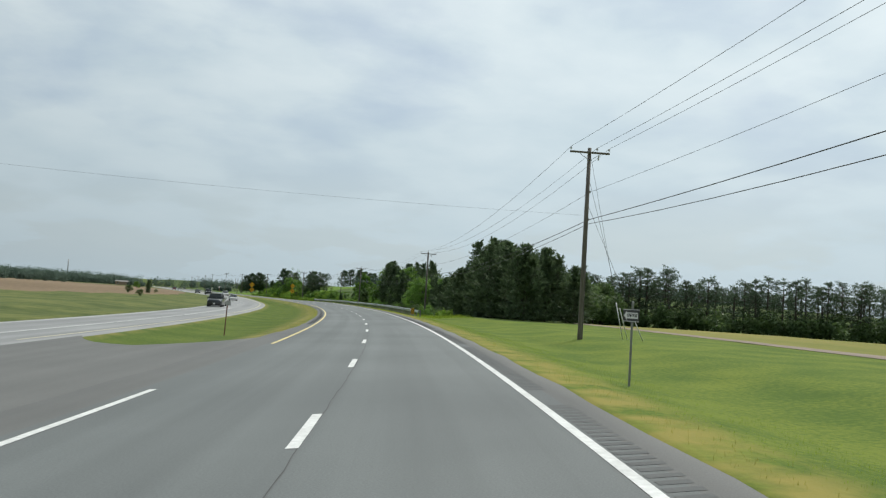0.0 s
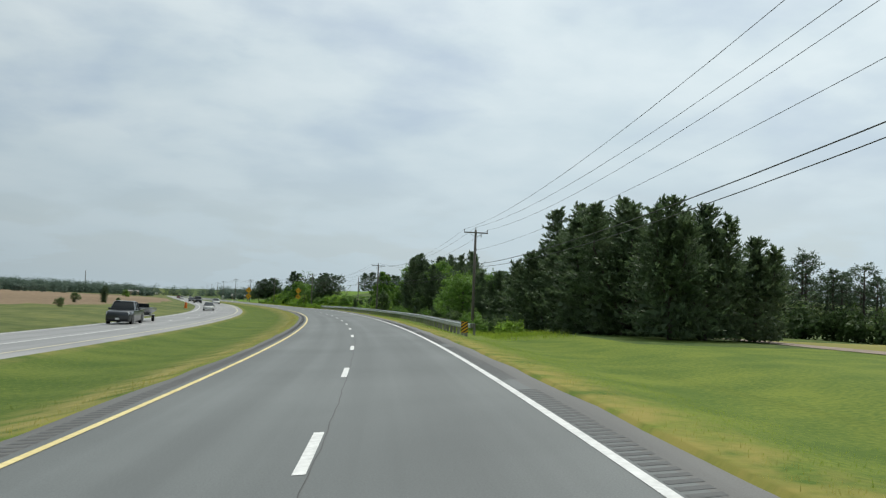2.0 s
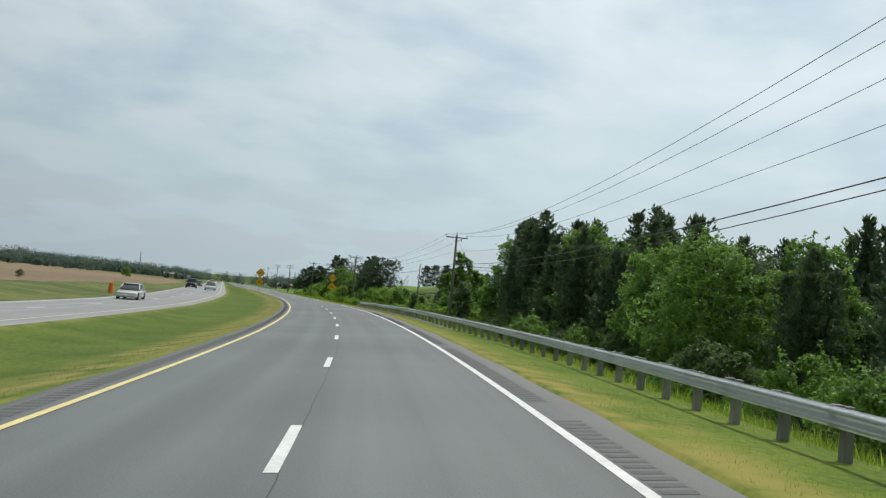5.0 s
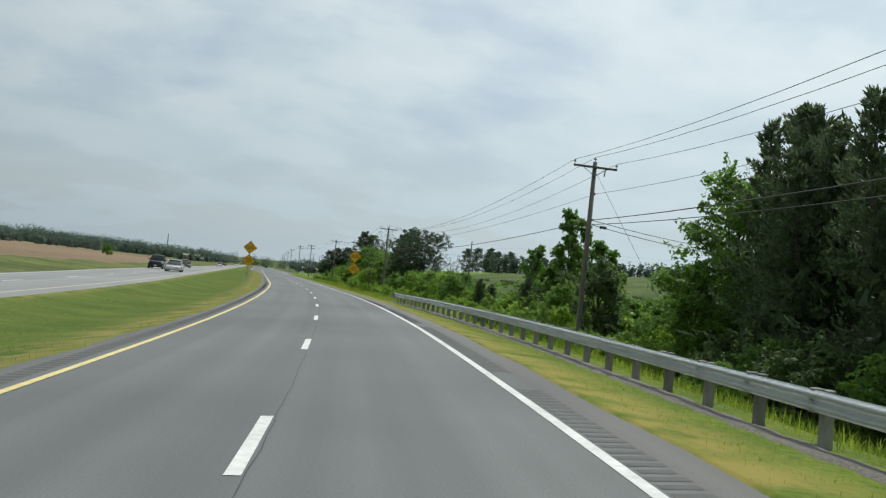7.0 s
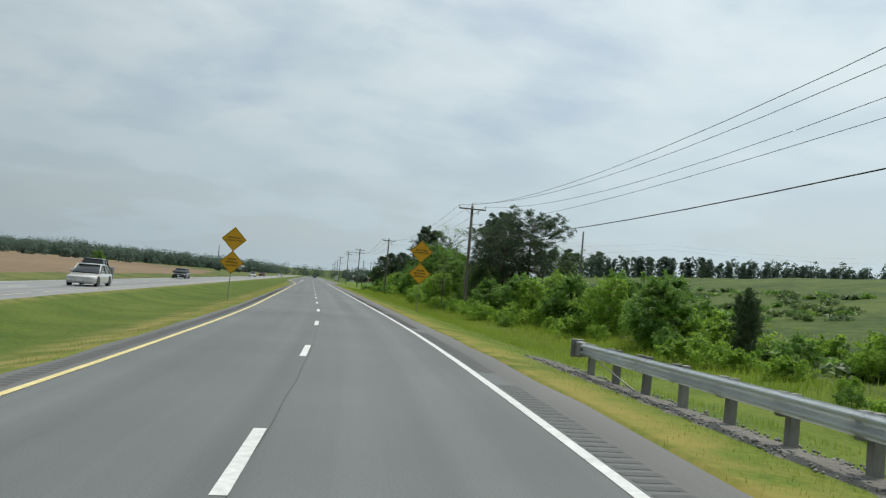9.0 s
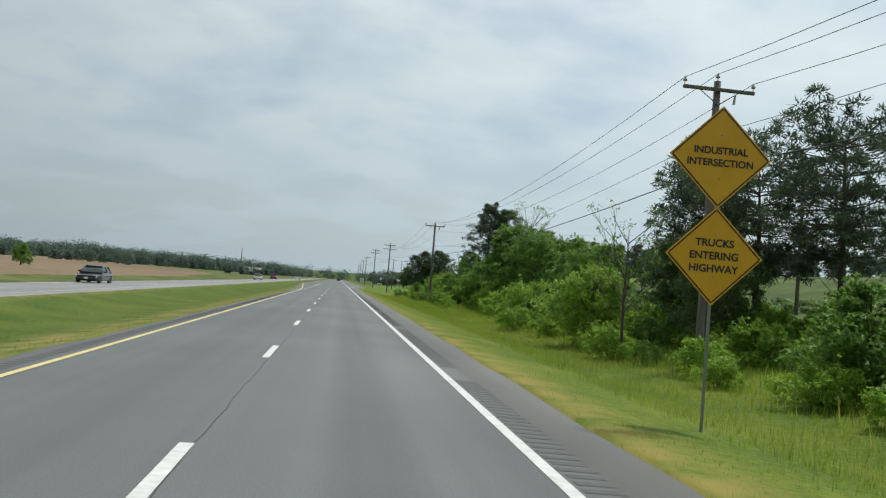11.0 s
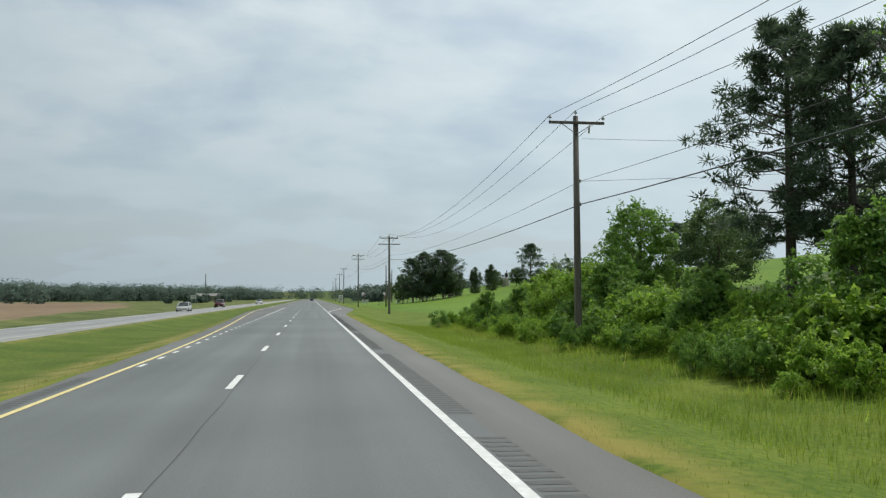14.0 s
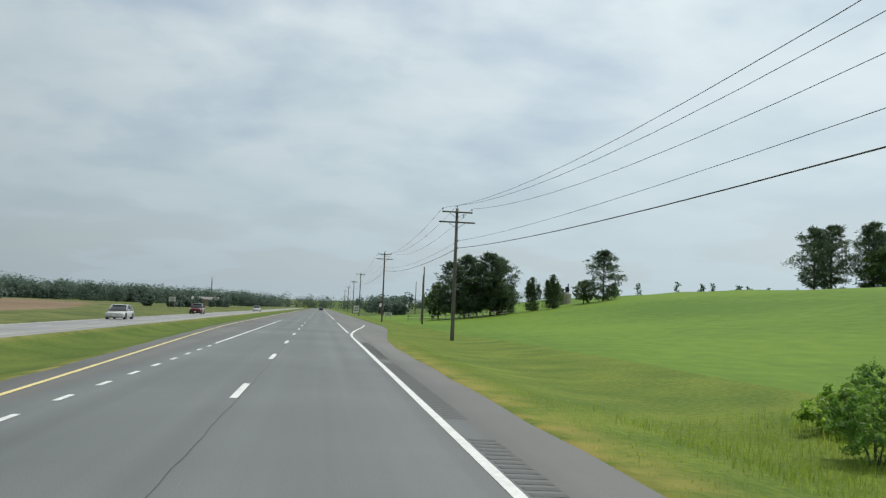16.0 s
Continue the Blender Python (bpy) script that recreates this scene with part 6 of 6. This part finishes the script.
    if kind == "pickup":
        bm = bmesh.new()
        for s in (-1, 1):
            box(bm, (0.08, L * 0.34, 0.10), (s * w * 0.94, f + L * 0.82, belt + 0.03), None, 0.02)
        box(bm, (W * 0.9, 0.08, 0.10), (0, b - 0.08, belt + 0.03), None, 0.02)
        part("bed_rail", bm, material, ob)
    return ob


vehicle("pickup", CHARCOAL, "dark grey pickup truck with chrome front on the far carriageway", -18.2, -196.0)
boat_m = Matrix.Translation((*spot(-18.4, -188.5)[:2], float(far_z(np.array(-18.4), np.array(-188.5)))))
ob = thing("boat_trailer", "small motor boat on a road trailer", "boat trailer", boat_m @ Matrix.Rotation(radians(heading(-188)), 4, "Z"))
bm = loft(bmesh.new(), [(-2.6, [(0.05, 0.95), (0.1, 1.2), (0.12, 1.25)]), (-1.4, [(0.3, 0.7), (0.8, 1.15), (0.82, 1.3)]), (0.6, [(0.5, 0.62), (1.0, 1.05), (1.0, 1.3)]), (2.2, [(0.5, 0.66), (0.95, 1.05), (0.95, 1.28)])])
part("hull", bm, GREYPAINT, ob, "grey boat hull")
part("windscreen", boxed((1.3, 0.06, 0.4), (0, -0.1, 1.45), Matrix.Rotation(0.5, 4, "X"), 0.02), GLASS, ob)
part("engine", boxed((0.4, 0.5, 0.7), (0, 2.4, 1.15), None, 0.08), PLASTIC, ob)
part("frame", boxed((1.5, 5.4, 0.1), (0, 0, 0.55), None, 0.02), STEEL, ob)
for s in (-1, 1):
    wheel(ob, s * 0.95, 0.6, 0.3)
vehicle("sedan", SILVER, "silver saloon car on the far carriageway", -17.6, -118.0)
vehicle("sedan", SILVER, "silver saloon car on the far carriageway", -14.6, -43.0)
vehicle("pickup", BLACKPAINT, "black pickup truck behind a silver car", -18.4, -26.0)
vehicle("sedan", BLACKPAINT, "dark saloon car far along the carriageway", -18.4, 22.0)
vehicle("sedan", SILVER, "silver saloon car approaching on the far carriageway", -17.9, 160.0)
vehicle("suv", DARKRED, "dark red car on the far carriageway", -18.3, 216.0)
vehicle("sedan", WHITEPAINT, "white car far along the carriageway", -14.8, 300.0)
vehicle("sedan", BLACKPAINT, "dark car far ahead in the lane", 1.9, 470.0, towards=False, far=False)
vehicle("suv", GREYPAINT, "grey car far ahead in the lane", 1.6, 620.0, towards=False, far=False)
for x, y, h in ((-23.8, -104.0, 1.05),):
    g = on_ground(x, y)[2]
    ob = thing("traffic_drum", "orange traffic drum with white bands by the far road", "traffic drum", Matrix.Translation((x, y, g)))
    part("body", cylinder(0.29, h, (0, 0, h / 2), None, 16, 0.22), ORANGE, ob)
    for z in (0.35, 0.72):
        part("band", cylinder(0.285 - 0.065 * z, 0.13, (0, 0, z), None, 16, 0.277 - 0.065 * z), SIGNWHITE, ob)

# ---------------------------------------------------------------- far buildings


def house(x, y, w, d, h, rz, wall, label, roof_h=2.0):
    g = on_ground(x, y)[2]
    ob = thing("house", label, "house", Matrix.Translation((x, y, g)) @ Matrix.Rotation(radians(rz), 4, "Z"))
    part("wall", boxed((w, d, h + 0.5), (0, 0, h / 2 - 0.25), None, 0.03), wall, ob)
    bm = bmesh.new()
    e = 0.5
    pts = [(-w / 2 - e, -d / 2 - e, h), (w / 2 + e, -d / 2 - e, h), (w / 2 + e, d / 2 + e, h), (-w / 2 - e, d / 2 + e, h), (-w / 2 - e, 0, h + roof_h), (w / 2 + e, 0, h + roof_h)]
    v = [bm.verts.new(p) for p in pts]
    for f in ((0, 1, 5, 4), (2, 3, 4, 5), (0, 4, 3), (1, 2, 5), (3, 2, 1, 0)):
        bm.faces.new([v[i] for i in f])
    part("roof", bm, ROOFGREY, ob)
    n = max(2, int(w / 3))
    for i in range(n):
        xx = -w / 2 + (i + 0.5) * w / n
        if i == n // 2:
            part("door", boxed((1.0, 0.06, 2.05), (xx, -d / 2 - 0.01, 1.02), None, 0.01), WALLTAN, ob)
        else:
            win = part("window", boxed((1.2, 0.06, 1.2), (xx, -d / 2 - 0.01, 1.6), None, 0.01), SIGNWHITE, ob)
            part("pane", boxed((1.0, 0.03, 1.0), (xx, -d / 2 - 0.045, 1.6), None), PANE, win)
    return ob


house(-330, -150, 13, 8, 3.0, 60, WALLPALE, "small pale farmhouse with a grey roof beyond the field")
house(-50, 470, 11, 8, 2.8, 4, WALLTAN, "low tan building with a grey roof beside the road", 1.2)
house(-230, 330, 14, 9, 3.2, 30, WALLPALE, "pale house half hidden by far trees")
house(27, 372, 9, 7, 2.3, -4, WALLTAN, "low tan building with a wide grey roof behind the side road", 1.2)
house(-300, 120, 12, 8, 3.0, 50, WALLPALE, "pale house on the far ridge")
x, y = 55.0, 255.0
g = on_ground(x, y)[2]
ob = thing("silo", "pale concrete silo with dark machinery on top behind the hill", "silo", Matrix.Translation((x, y, g - 1.3)))
part("drum", cylinder(1.25, 3.6, (0, 0, 1.6), None, 20), WALLPALE, ob)
part("cap", cylinder(1.3, 0.5, (0, 0, 3.65), None, 20, 0.5), ROOFGREY, ob)
bm = bmesh.new()
box(bm, (0.7, 0.7, 1.3), (0.3, 0, 4.4), None, 0.05); box(bm, (0.22, 0.22, 1.2), (0.5, 0, 5.2), None, 0.03); box(bm, (0.3, 0.3, 0.8), (-0.6, 0, 4.2), None, 0.03); box(bm, (1.9, 0.2, 0.2), (0, 0, 4.35), None, 0.02)
part("hoist", bm, PLASTIC, ob, "dark hoist machinery")
